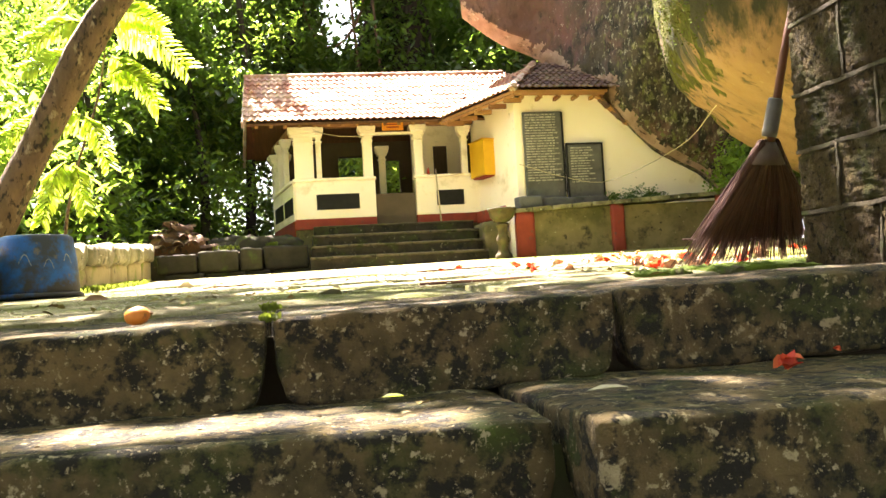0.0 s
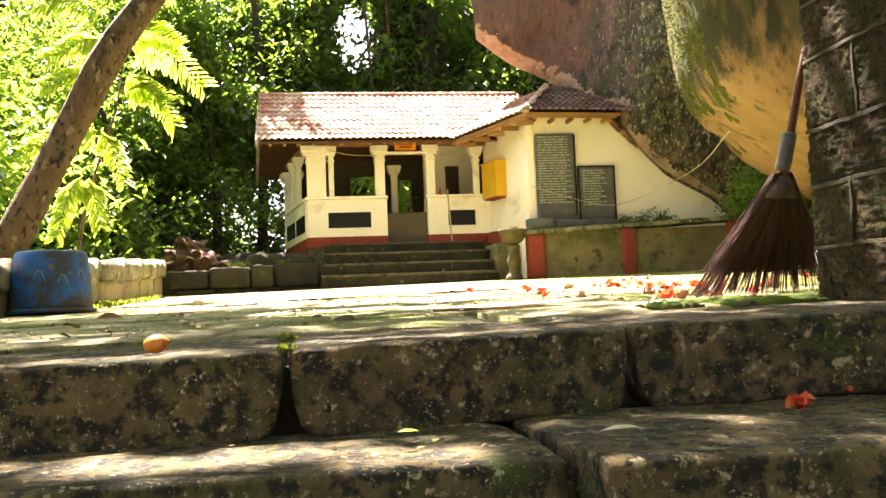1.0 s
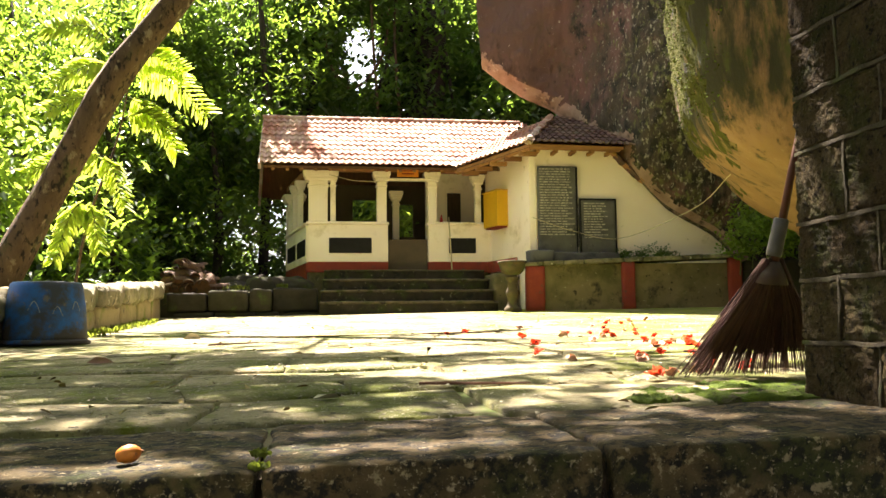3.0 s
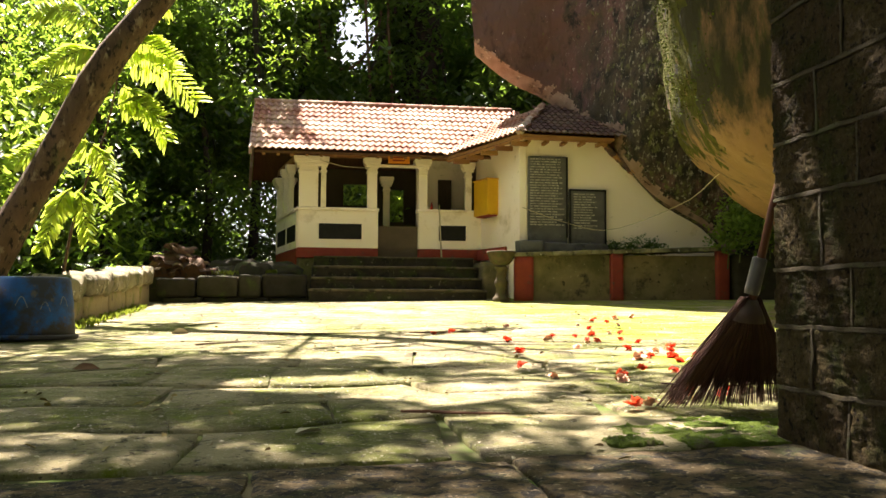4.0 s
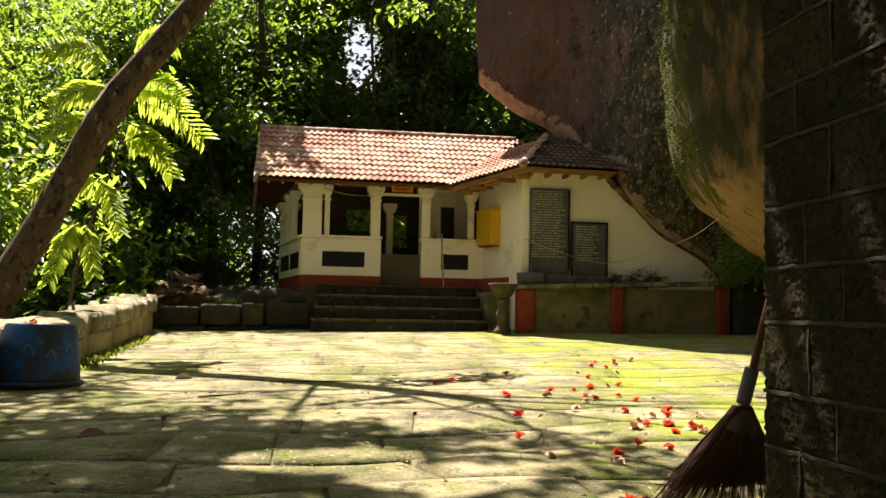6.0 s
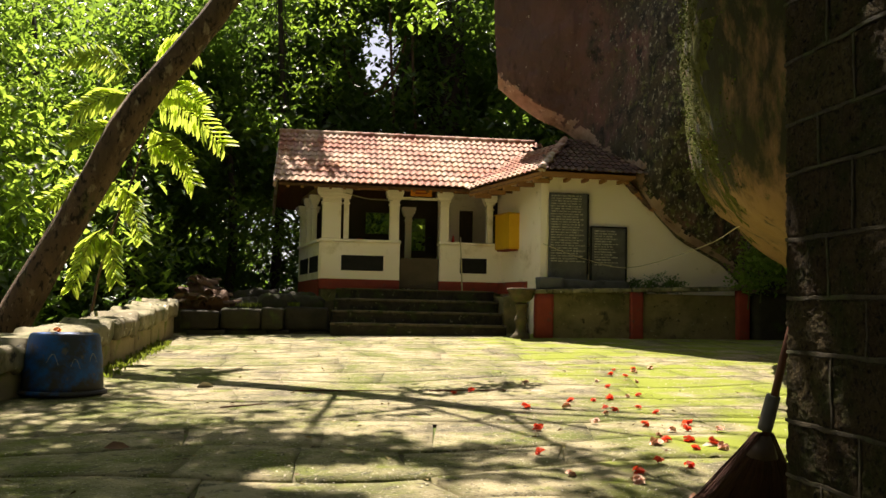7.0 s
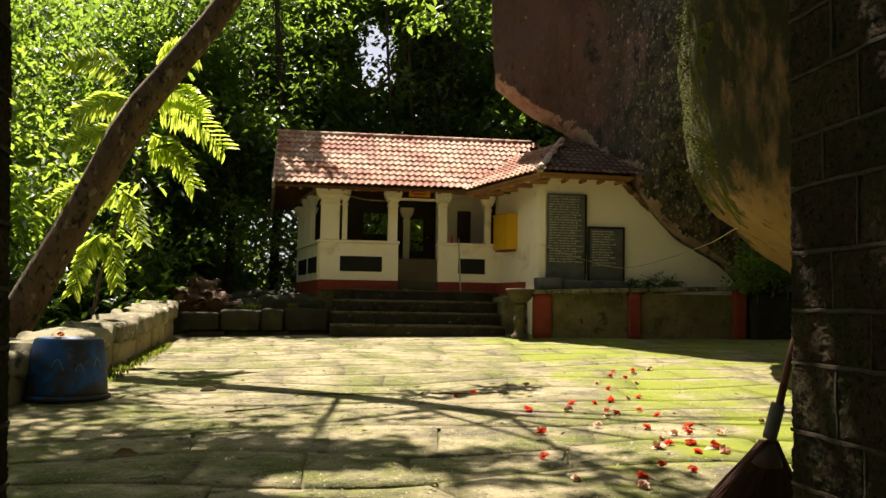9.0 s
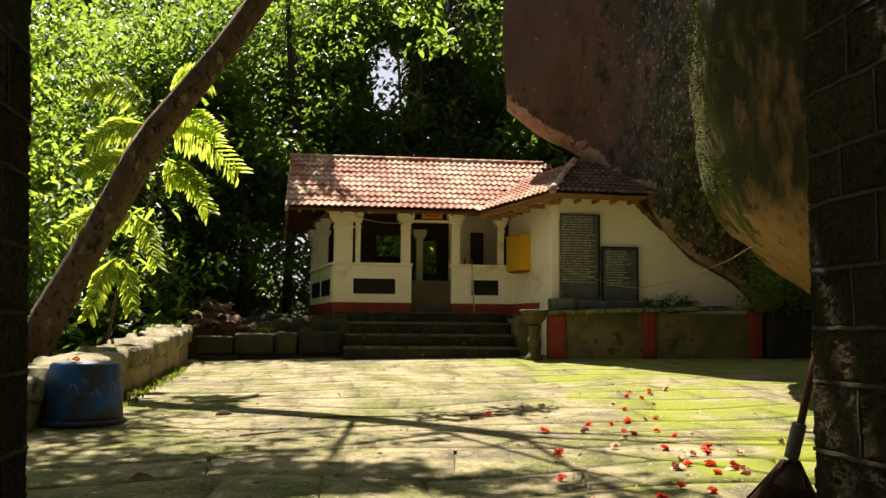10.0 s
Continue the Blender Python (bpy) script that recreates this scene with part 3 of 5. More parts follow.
part("corner_pilaster", boxed((2.12, 15.565, 0.8), (2.235, 15.60, 2.56), 0.008), M_WALL, house)
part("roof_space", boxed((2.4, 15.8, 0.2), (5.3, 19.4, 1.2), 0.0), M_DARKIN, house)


def tile_mesh(w, length):
    n = 8
    bm = bmesh.new()
    rows = []
    for z0 in (0.0, -0.014):
        for y in (0.0, length):
            rows.append([bm.verts.new((w * (i / n), y, z0 + (0.028 if y == 0 else 0.004) + 0.016 * math.sin(i / n * 4 * math.pi))) for i in range(n + 1)])
    for a, b, flip in ((rows[0], rows[1], False), (rows[2], rows[3], True), (rows[2], rows[0], False)):
        for i in range(n):
            q = (a[i], a[i + 1], b[i + 1], b[i])
            bm.faces.new(q[::-1] if flip else q)
    mesh = bpy.data.meshes.new("tile")
    bm.to_mesh(mesh)
    bm.free()
    return mesh


def tile_field(parent, origin, u, v, nu, nv, w, step, mat, keep=None):
    u, v = Vector(u).normalized(), Vector(v).normalized()
    n = u.cross(v).normalized()
    mesh = tile_mesh(w * 0.995, step * 1.22)
    mesh.materials.append(mat)
    for j in range(nv):
        for i in range(nu):
            p = Vector(origin) + u * (i * w) + v * (j * step)
            c = p + u * w * 0.5 + v * step * 0.5
            if keep and not keep(c):
                continue
            ob = link("tile", mesh, None, parent)
            jx = random.uniform(-0.004, 0.004)
            ob.matrix_local = Matrix(((u.x, v.x, n.x, p.x + jx), (u.y, v.y, n.y, p.y + random.uniform(-0.006, 0.006)),
                                      (u.z, v.z, n.z, p.z + random.uniform(0, 0.005)), (0, 0, 0, 1)))


RIDGE = Vector((0, 18.14, 3.56))
E0, E1 = Vector((-2.02, 16.60, EAVE + 0.02)), Vector((1.35, 16.60, EAVE + 0.0))
roof = part("roof", prism([(16.62, EAVE - 0.02), (18.14, 3.53), (19.75, EAVE - 0.10), (19.75, EAVE - 0.14), (18.14, 3.48), (16.62, EAVE - 0.06)], -2.08, 3.2, "x"),
            M_SOFFIT, house, "clay tile roof on brown timber boards")
corner, apex, valley = Vector((2.06, 15.28, 2.60)), Vector((2.95, 17.1, 3.46)), Vector((1.12, 16.48, 2.40))


def left_of_wing(c):
    # the porch slope stops at the valley line to the wing
    a, b = Vector((1.15, 16.55)), Vector((2.75, 18.15))
    d, q = b - a, Vector((c.x, c.y)) - a
    return d.x * q.y - d.y * q.x > -0.05


slope = RIDGE - Vector((0, 16.60, EAVE))
tile_field(roof, (-2.14, 16.57, EAVE + 0.0), (1, 0, 0), (0, slope.y, slope.z), 22, 10, 0.222, slope.length / 10, M_TILE, left_of_wing)
for i in range(19):
    bm = tube([(-2.16 + i * 0.25, 18.14, 3.565), (-2.16 + i * 0.25 + 0.27, 18.14, 3.575)], [0.075, 0.066], 10)
    part("ridge_tile", bm, M_TILE, roof, smooth=True)
bm = prism([(16.55, EAVE - 0.10), (18.14, 3.44), (19.85, EAVE - 0.26), (19.85, EAVE - 0.10), (18.14, 3.55), (16.55, EAVE + 0.0)], -2.16, -2.11, "x")
for v in bm.verts:
    # the back slope spreads outwards with the porch side
    v.co.x -= 0.10 * max(0.0, v.co.y - 18.14)
part("barge_board", bm, M_CAP, roof, "pale weathered barge board")
bm = bmesh.new()
for x0 in (-2.11, -2.26):
    bm.verts.new((x0, 18.2 if x0 > -2.2 else 19.8, 3.46 if x0 > -2.2 else 2.36))
bm.verts.new((-2.07, 19.8, 2.36))
bm.faces.new(bm.verts[:])
bmesh.ops.solidify(bm, geom=bm.faces[:], thickness=0.03)
part("gable_soffit", bm, M_SOFFIT, roof, "dark timber gable overhang")
for i in range(14):
    x = -1.95 + i * 0.235
    part("rafter", boxed((x, 16.62, EAVE - 0.115), (x + 0.05, 17.3, EAVE - 0.045), 0.004, Matrix.Translation((0, 16.62, EAVE)) @ Matrix.Rotation(math.atan2(slope.z, slope.y), 4, "X") @ Matrix.Translation((0, -16.62, -EAVE))), M_WOOD, roof)


def plate(pts, thick, mat, name, parent):
    bm = bmesh.new()
    a = [bm.verts.new(p) for p in pts]
    b = [bm.verts.new(Vector(p) - Vector((0, 0, thick))) for p in pts]
    bm.faces.new(a)
    bm.faces.new(b[::-1])
    for i in range(len(pts)):
        j = (i + 1) % len(pts)
        bm.faces.new((a[j], a[i], b[i], b[j]))
    bmesh.ops.recalc_face_normals(bm, faces=bm.faces[:])
    return part(name, bm, mat, parent)


wing_roof = plate([corner, Vector((3.6, 15.28, 2.58)), Vector((4.3, 17.1, 3.2)), apex], 0.05, M_WOOD, "wing_roof", house)
tagged(wing_roof, "dark mossy clay tile hip roof")
wing_left = plate([valley, corner, apex, Vector((2.5, 17.9, 3.35))], 0.05, M_WOOD, "wing_roof", house)


def inside(tri_pts, axis_u):
    pts = [Vector((p.x, p.y)) for p in tri_pts]

    def f(c):
        q = Vector((c.x, c.y))
        s = [(b - a).x * (q - a).y - (b - a).y * (q - a).x for a, b in zip(pts, pts[1:] + pts[:1])]
        return all(k > -0.06 for k in s) or all(k < 0.06 for k in s)
    return f


fu, fv = Vector((1, 0, -0.013)), (Vector((2.8, 17.1, 3.46)) - Vector((2.8, 15.28, 2.60)))
tile_field(wing_roof, corner + Vector((-0.05, -0.05, 0.02)), fu, fv, 9, 10, 0.222, 0.2, M_TILEOLD, inside([corner, Vector((3.8, 15.28, 0)), Vector((4.3, 17.1, 0)), apex], 0))
lu = (corner - valley).normalized()
ln = (corner - valley).cross(apex - valley).normalized()
lv = ln.cross(lu)
tile_field(wing_left, valley + Vector((-0.03, -0.03, 0.02)) - lu * 0.05, lu, lv, 8, 9, 0.2, 0.19, M_TILE, inside([valley, corner, apex, Vector((2.5, 17.9, 0))], 0))
hip = [corner + (apex - corner) * (i / 9.6) + Vector((-0.0, 0, 0.045)) for i in range(10)]
for a, b in zip(hip, hip[1:]):
    # the four lower hip tiles are paler: their sunlight is in the colour
    part("hip_tile", tube([a - (b - a) * 0.06, b + (b - a) * 0.06], [0.07, 0.062], 10), M_CAP if hip.index(a) < 4 else M_TILE, wing_roof, smooth=True)
# fascia and rafter tails of the wing
part("fascia", tube([valley + Vector((0, 0, -0.07)), corner + Vector((0.02, 0, -0.07))], [0.035, 0.035], 4), M_WOOD, house)
part("fascia", tube([corner + Vector((0, 0.02, -0.06)), (3.55, 15.32, 2.53)], [0.035, 0.035], 4), M_WOOD, house)
for i in range(5):
    p = corner.lerp(Vector((3.55, 15.28, 2.58)), (i + 0.5) / 5)
    part("rafter", boxed((p.x - 0.02, 15.30, 2.475), (p.x + 0.03, 15.6, 2.53), 0.004), M_WOOD, house)
for i in range(5):
    p = valley.lerp(corner, (i + 0.5) / 5)
    part("rafter", boxed((p.x - 0.03, p.y - 0.02, p.z - 0.15), (p.x + 0.25, p.y + 0.05, p.z - 0.08), 0.004), M_WOOD, house)
diag = [(3.50, 2.53), (3.66, 2.36), (3.95, 2.10), (4.28, 1.86), (4.75, 1.58), (5.26, 1.29), (5.55, 1.02)]
for k, (a, b) in enumerate(zip(diag, diag[1:])):
    for j in range(3):
        f0, f1 = j / 3, (j + 1) / 3
        p0 = Vector((a[0] + (b[0] - a[0]) * f0, 15.45, a[1] + (b[1] - a[1]) * f0))
        p1 = Vector((a[0] + (b[0] - a[0]) * f1, 15.45, a[1] + (b[1] - a[1]) * f1))
        bm = rough_block((-0.02, -0.02, -0.022), ((p1 - p0).length + 0.03, 0.16, 0.014 + 0.012 * (j == 1)), 4, 0.008, 0.022, 9, k * 3 + j)
        bmesh.ops.transform(bm, matrix=Matrix.Translation(p0) @ Matrix.Rotation(-math.atan2(p1.z - p0.z, p1.x - p0.x), 4, "Y"), verts=bm.verts[:])
        part("edge_tile", bm, M_TILEOLD if j else M_WOOD, house, smooth=True)

# steps of the porch
pst = thing("porch_steps", "dark mossy cement steps up to the porch door", "steps", kind="structure")
for i in range(4):
    y0, z1 = 15.5 + i * 0.36, 0.17 + i * 0.19
    part("tread", rough_block((-1.17 + 0.03 * i, y0, z1 - 0.22), (1.58, 17.0, z1 - 0.02 if i < 3 else FLOOR - 0.03), 10, 0.015, 0.008, 6, i), M_DARKSTEP, pst, smooth=True)
    # added strip along the tread edge, paler to stand for the light there
    part("nosing", rough_block((-1.18 + 0.03 * i, y0 - 0.02, z1 - 0.052), (1.585, y0 + 0.10, z1 - 0.008 if i < 3 else FLOOR - 0.018), 12, 0.014, 0.008, 7, i + 30), M_LITEDGE, pst, smooth=True)
part("cheek_block", rough_block((1.60, 15.9, -0.1), (2.0, 17.0, 0.62), 8, 0.03, 0.015, 5, 9), M_PLINTH, pst, smooth=True)

# ledge in front of the wing
ledge = thing("ledge", "plastered ledge with red posts and weathered cream coping", "ledge")


def along(x):
    f = (x - 1.92) / 3.3
    return 15.10 - 0.35 * f, 0.705 + 0.12 * f


part("front", prism([(1.95, 15.14), (5.25, 14.80), (5.25, 15.58), (2.13, 15.58)], -0.1, 0.70, "z"), M_PLINTH, ledge, "moss-stained plaster face")
for k in range(11):
    xa, xb = 1.90 + k * 0.305, 1.90 + k * 0.305 + 0.30
    (ya, za), (yb, zb) = along(xa), along(xb)
    bm = rough_block((xa, -0.04, -0.035), (xb, 0.52, 0.035), 5, 0.012, 0.008, 8, k)
    for v in bm.verts:
        y, z = along(v.co.x)
        v.co.y += y
        v.co.z += z - 0.01
    part("coping_stone", bm, M_COPING, ledge, smooth=True)
for xa, xb in ((1.93, 2.22), (3.40, 3.60), (5.05, 5.25)):
    y, z = along((xa + xb) / 2)
    part("red_post", rough_block((xa, y - 0.025, -0.05), (xb, y + 0.1, z - 0.045), 5, 0.012, 0.006, 6, xa), M_RED, ledge, "red oxide painted post", smooth=True)


# ---- boulders ----
def boulder(name, centre, planes, power, amp, freq, mat, label, sub=6):
    bm = bmesh.new()
    bmesh.ops.create_icosphere(bm, subdivisions=sub, radius=1.0)
    c = Vector(centre)
    pl = [(Vector(n).normalized(), d) for n, d in planes]
    for v in bm.verts:
        u = v.co.normalized()
        s = sum((max(0.0, u.dot(n)) / d) ** power for n, d in pl)
        r = s ** (-1 / power)
        p = c + u * r
        k = noise.fractal(p * freq, 0.9, 2.1, 5) * amp + noise.noise(p * freq * 0.35) * amp * 1.2
        v.co = p + u * k
    for f in bm.faces:
        f.smooth = True
    mesh = bpy.data.meshes.new(name)
    bm.to_mesh(mesh)
    bm.free()
    ob = link(name, mesh, mat)
    return tagged(ob, label, "boulder")


def overhang_boulder():
    """The great boulder that rests on the wing: a leaning face above a broken lower edge, underside and back."""
    cols, rows = 320, 120
    edge = curve_points([(1.77, 17.45, 4.42), (2.12, 17.4, 4.13), (2.48, 17.35, 3.88), (2.95, 17.3, 3.66), (3.32, 16.9, 3.26), (3.58, 16.0, 2.77), (3.80, 15.52, 2.28),
                         (4.29, 15.52, 1.76), (4.77, 15.52, 1.46), (5.26, 15.50, 1.16), (5.75, 15.45, 0.45), (6.3, 15.5, -0.5)], cols)
    verts = []
    for i, e in enumerate(edge):
        f = i / (cols - 1)
        top = Vector((1.95 + 8.0 * f ** 1.15, 17.3 - 2.6 * min(1.0, f * 1.8), 9.6))
        for j in range(rows):
            if j < 8:
                # underside, from the back to the broken edge
                g = 1 - j / 8
                p = e + Vector((1.6 * g, 3.0 * g, (0.9 if f < 0.4 else 0.9 - 2.6 * min(1.0, (f - 0.4) * 4)) * g))
            else:
                g = (j - 8) / (rows - 9)
                p = e.lerp(top, g ** 1.35)
                d = (p - e).length
                p.y -= 0.17 * min(1.0, d / 0.22) + 0.55 * math.sin(min(1.0, g * 1.3) * math.pi * 0.5) * (0.25 + f)
                p += Vector((-0.22, 0, -0.05)) * math.sin(g * math.pi) * max(0.0, 1 - f * 4)
            q = p * 0.9
            k = noise.fractal(q, 0.9, 2.1, 5) * 0.11 + noise.fractal(p * 3.0, 0.8, 2.1, 4) * 0.03
            p += Vector((-0.35, -0.9, -0.1)) * k
            verts.append(p)
    back = len(verts)
    for i, e in enumerate(edge):
        f = i / (cols - 1)
        verts.append(Vector((3.6 + 8.0 * f, 21.5, 9.3)))
    faces = []
    for i in range(cols - 1):
        for j in range(rows - 1):
            o = i * rows + j
            faces.append((o, o + rows, o + rows + 1, o + 1))
        faces.append((i * rows + rows - 1, (i + 1) * rows + rows - 1, back + i + 1, back + i))
        faces.append((back + i, back + i + 1, (i + 1) * rows, i * rows))
    mesh = bpy.data.meshes.new("boulder")
    ends = [tuple(range(rows)) + (back,), tuple(range((cols - 1) * rows, cols * rows))[::-1] + (back + cols - 1,)]
    mesh.from_pydata([tuple(v) for v in verts], [], faces + ends)
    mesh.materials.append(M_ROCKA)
    mesh.materials.append(M_ROCKCHIP)
    per = rows + 1
    for i in range(cols - 1):
        e = edge[i]
        for j in range(8, 36):
            v = verts[i * rows + j]
            if (v - edge[i]).length < 0.10 + 0.34 * max(0.0, 0.32 + noise.fractal(v * 1.6 + Vector((3, 0, 1)), 0.8, 2.1, 5)) * (1.0 if i < 190 else 0.4):
                mesh.polygons[i * per + j].material_index = 1
    mesh.polygons.foreach_set("use_smooth", [True] * len(mesh.polygons))
    bm = bmesh.new()
    bm.from_mesh(mesh)
    bmesh.ops.recalc_face_normals(bm, faces=bm.faces[:])
    bm.to_mesh(mesh)
    bm.free()
    tagged(link("boulder", mesh, None), "huge overhanging reddish-grey boulder with a broken pale lower edge", "boulder")


overhang_boulder()
ochre = boulder("boulder", (5.25, 9.9, 3.6),
        [((-0.925, 0.38, 0.0), 2.87), ((-0.58, 0.27, -0.75), 3.24), ((-0.33, 0.12, -0.93), 3.34), ((-0.55, -0.83, -0.1), 2.7), ((0, -1, 0.1), 2.4), ((0, 0, 1), 3.5), ((1, 0, 0), 4.0), ((0, 1, 0), 2.8),
         ((-0.80, 0.3, 0.5), 3.25)],
        10, 0.09, 1.0, M_ROCKB, "large ochre boulder with moss and dark streaks beside the courtyard")



def rim_moss():
    """Small moss leaves along the weathered rim of the ochre boulder."""
    ochre.data.materials.append(M_RIMMOSS)
    for f in ochre.data.polygons:
        if f.normal.x < -0.68 and f.center.z > 1.1 and noise.fractal(f.center * 1.8, 0.8, 2.1, 4) + 1.4 * (f.normal.y + 0.1) + 0.6 * f.normal.z > 0.05:
            f.material_index = 1
    c = []
    for v in ochre.data.vertices:
        n = v.normal
        if -0.985 < n.x < -0.86 and n.y < 0.45 and v.co.z > 1.0 and noise.fractal(v.co * 1.4, 0.8, 2.1, 4) > -0.12:
            for _ in range(9):
                c.append(v.co + Vector(rng.normal(0, 0.04, 3)) + n * 0.012)
    if c:
        ob = leaves("rim_moss", np.array([tuple(p) for p in c]), 0.026, 0.017, M_MOSSLEAF, None)
        tagged(ob, "yellow-green moss tufts on the rim of the ochre boulder", "moss", kind="stuff")


rim_moss()

# ---- trees ----
# chosen sun patches (x, y, z, rx, ry) that the crowns are cut open for
LIT = [(-1.62, 3.36, -0.72, 0.42, 0.10), (-1.25, 3.25, -0.72, 0.12, 0.08), (-1.85, 3.70, -0.55, 0.30, 0.07), (-1.2, 3.82, -0.53, 0.3, 0.06), (-1.2, 6.2, -0.45, 0.5, 0.30), (-0.7, 5.7, -0.45, 0.4, 0.35), 
       (0.35, 7.6, -0.4, 1.5, 0.65), (1.3, 6.4, -0.4, 0.7, 0.8), (0.8, 10.6, -0.25, 3.2, 1.2), (-1.2, 13.0, -0.15, 2.4, 1.6), (2.6, 12.2, -0.15, 2.0, 1.5), (-2.5, 11.8, -0.2, 1.0, 1.2),
       (0.4, 14.2, -0.1, 3.0, 1.3), (0.6, 8.9, -0.35, 2.2, 0.75), (0.9, 7.2, -0.4, 1.3, 0.5), (2.4, 9.6, -0.3, 1.4, 1.5), (-2.2, 9.6, -0.3, 0.5, 0.2), (-3.6, 13.5, 0.3, 0.5, 2.0), (-3.7, 10.4, 0.1, 0.4, 0.8), (0.55, 17.4, 3.0, 1.75, 1.0)]


def sun_gap(c):
    """Openings cut between the boughs overhead so that the sun reaches the ground in the LIT patches."""
    hit = np.zeros(len(c), bool)
    wob = np.array([noise.noise(Vector(q) * 1.6) for q in c])
    for x, y, z, rx, ry in LIT:
        k = (c[:, 2] - z) / SUN.z
        e = ((c[:, 0] - k * SUN.x - x) / rx) ** 2 + ((c[:, 1] - k * SUN.y - y) / ry) ** 2
        hit |= e + wob * 0.9 < 1.15
    return hit


def in_gap(c):
    """A gap in the crowns that lets the bright sky through."""
    f = (c[:, 1] - 1.5) / 28.5
    return ((c[:, 0] - (-1.4 + 1.75 * f)) / (0.75 * f)) ** 2 + ((c[:, 2] - (0.3 + 8.2 * f)) / (1.35 * f)) ** 2 + np.array([1.1 * noise.noise(Vector(q) * 1.3) + 0.8 * noise.noise(Vector(q) * 3.7) for q in c]) < 1.0


def tree(name, trunk_ctrl, r0, r1, blobs, density, leaf, label, mat=None, bark=None, sub=0.5, droop=0.5, limbs=True, seed=0, open_boughs=False):
    t = thing(name, label, "tree")
    pts = curve_points(trunk_ctrl, 16)
    n = len(pts)
    part("trunk", tube(pts, [r0 + (r1 - r0) * i / (n - 1) for i in range(n)], 14, 0.18, seed), bark or M_BARKDARK, t, smooth=True)
    if limbs:
        for k, b in enumerate(blobs):
            s = pts[min(n - 1, int(n * (0.80 + 0.19 * ((k * 0.37) % 1))))]
            e = Vector(b[:3])
            mid = s.lerp(e, 0.5) + Vector((0, 0, 0.15 * (e - s).length))
            part("limb", tube(curve_points([s, mid, e], 7), [r1 * 0.3 * (1 - 0.13 * i) for i in range(7)], 7, 0.1, k), bark or M_BARKDARK, t, smooth=True)
    c = clump_points(blobs, density, sub)
    c = c[~in_gap(c) | (rng.uniform(size=len(c)) < 0.05)]
    c = c[~((np.abs(c[:, 0] + 1.0) < 5.0) & (c[:, 1] > -2.0) & (c[:, 1] < 10.5) & (c[:, 2] < 5.5))]
    if open_boughs:
        c = c[~sun_gap(c)]
    tagged(leaves("crown", c, leaf[0], leaf[1], mat or M_LEAF, t, droop=droop), kind="stuff")
    return t


def rblobs(cx, cy, cz, spread, k, r, flat=0.75):
    out = []
    for _ in range(k):
        d = rng.normal(size=3)
        d /= np.linalg.norm(d)
        s = rng.uniform(0.35, 1.0)
        q = r * rng.uniform(0.7, 1.3)
        out.append((cx + d[0] * spread[0] * s, cy + d[1] * spread[1] * s, cz + d[2] * spread[2] * s, q, q, q * flat))
    return out


# leaning tree by the low wall; its crown spreads unseen above the courtyard, laid out to cast shade
lean = tree("leaning_tree", [(-5.0, 12.1, -0.4), (-4.47, 12, 0.6), (-3.98, 12, 1.55), (-3.52, 12, 2.5), (-3.03, 12, 3.2), (-2.5, 12.0, 3.95), (-1.7, 12.0, 5.4), (-1.2, 12.1, 7.2)],
     0.20, 0.12, [(-3.4, 9.6, 8.0, 1.6, 1.5, 0.6), (-0.6, 9.8, 8.2, 1.7, 1.4, 0.6), (-2.0, 12.2, 8.3, 1.5, 1.3, 0.6), (1.4, 9.4, 8.0, 1.2, 1.3, 0.6),
                  (-4.6, 12.0, 7.9, 1.2, 1.4, 0.6), (-1.4, 7.9, 8.1, 1.5, 1.1, 0.6), (-4.8, 13.7, 8.0, 0.9, 0.8, 0.5), (1.75, 12.3, 8.2, 0.9, 1.2, 0.5), (1.75, 12.2, 8.7, 0.8, 1.1, 0.4)], 13, (0.17, 0.075),
     "leaning tree with mottled brown bark behind the low wall", M_LEAF, M_BARK, 0.6, open_boughs=True)
part("limb", tube(curve_points([(-1.75, 12.0, 5.3), (-1.1, 11.9, 4.9), (-0.5, 11.9, 4.4), (-0.15, 11.9, 3.8)], 10), [0.03 - 0.0024 * i for i in range(10)], 7), M_BARK, lean, smooth=True)
tagged(leaves("leaf_spray", clump_points([(-0.95, 11.9, 4.45, 0.35, 0.25, 0.2), (-0.45, 11.9, 4.25, 0.3, 0.25, 0.2), (-0.15, 11.9, 3.85, 0.14, 0.14, 0.14)], 26, 0.22) - np.array([0.12, 0, 0]), 0.13, 0.055, M_LEAFMID, lean, "drooping bright leaf spray"), kind="stuff")
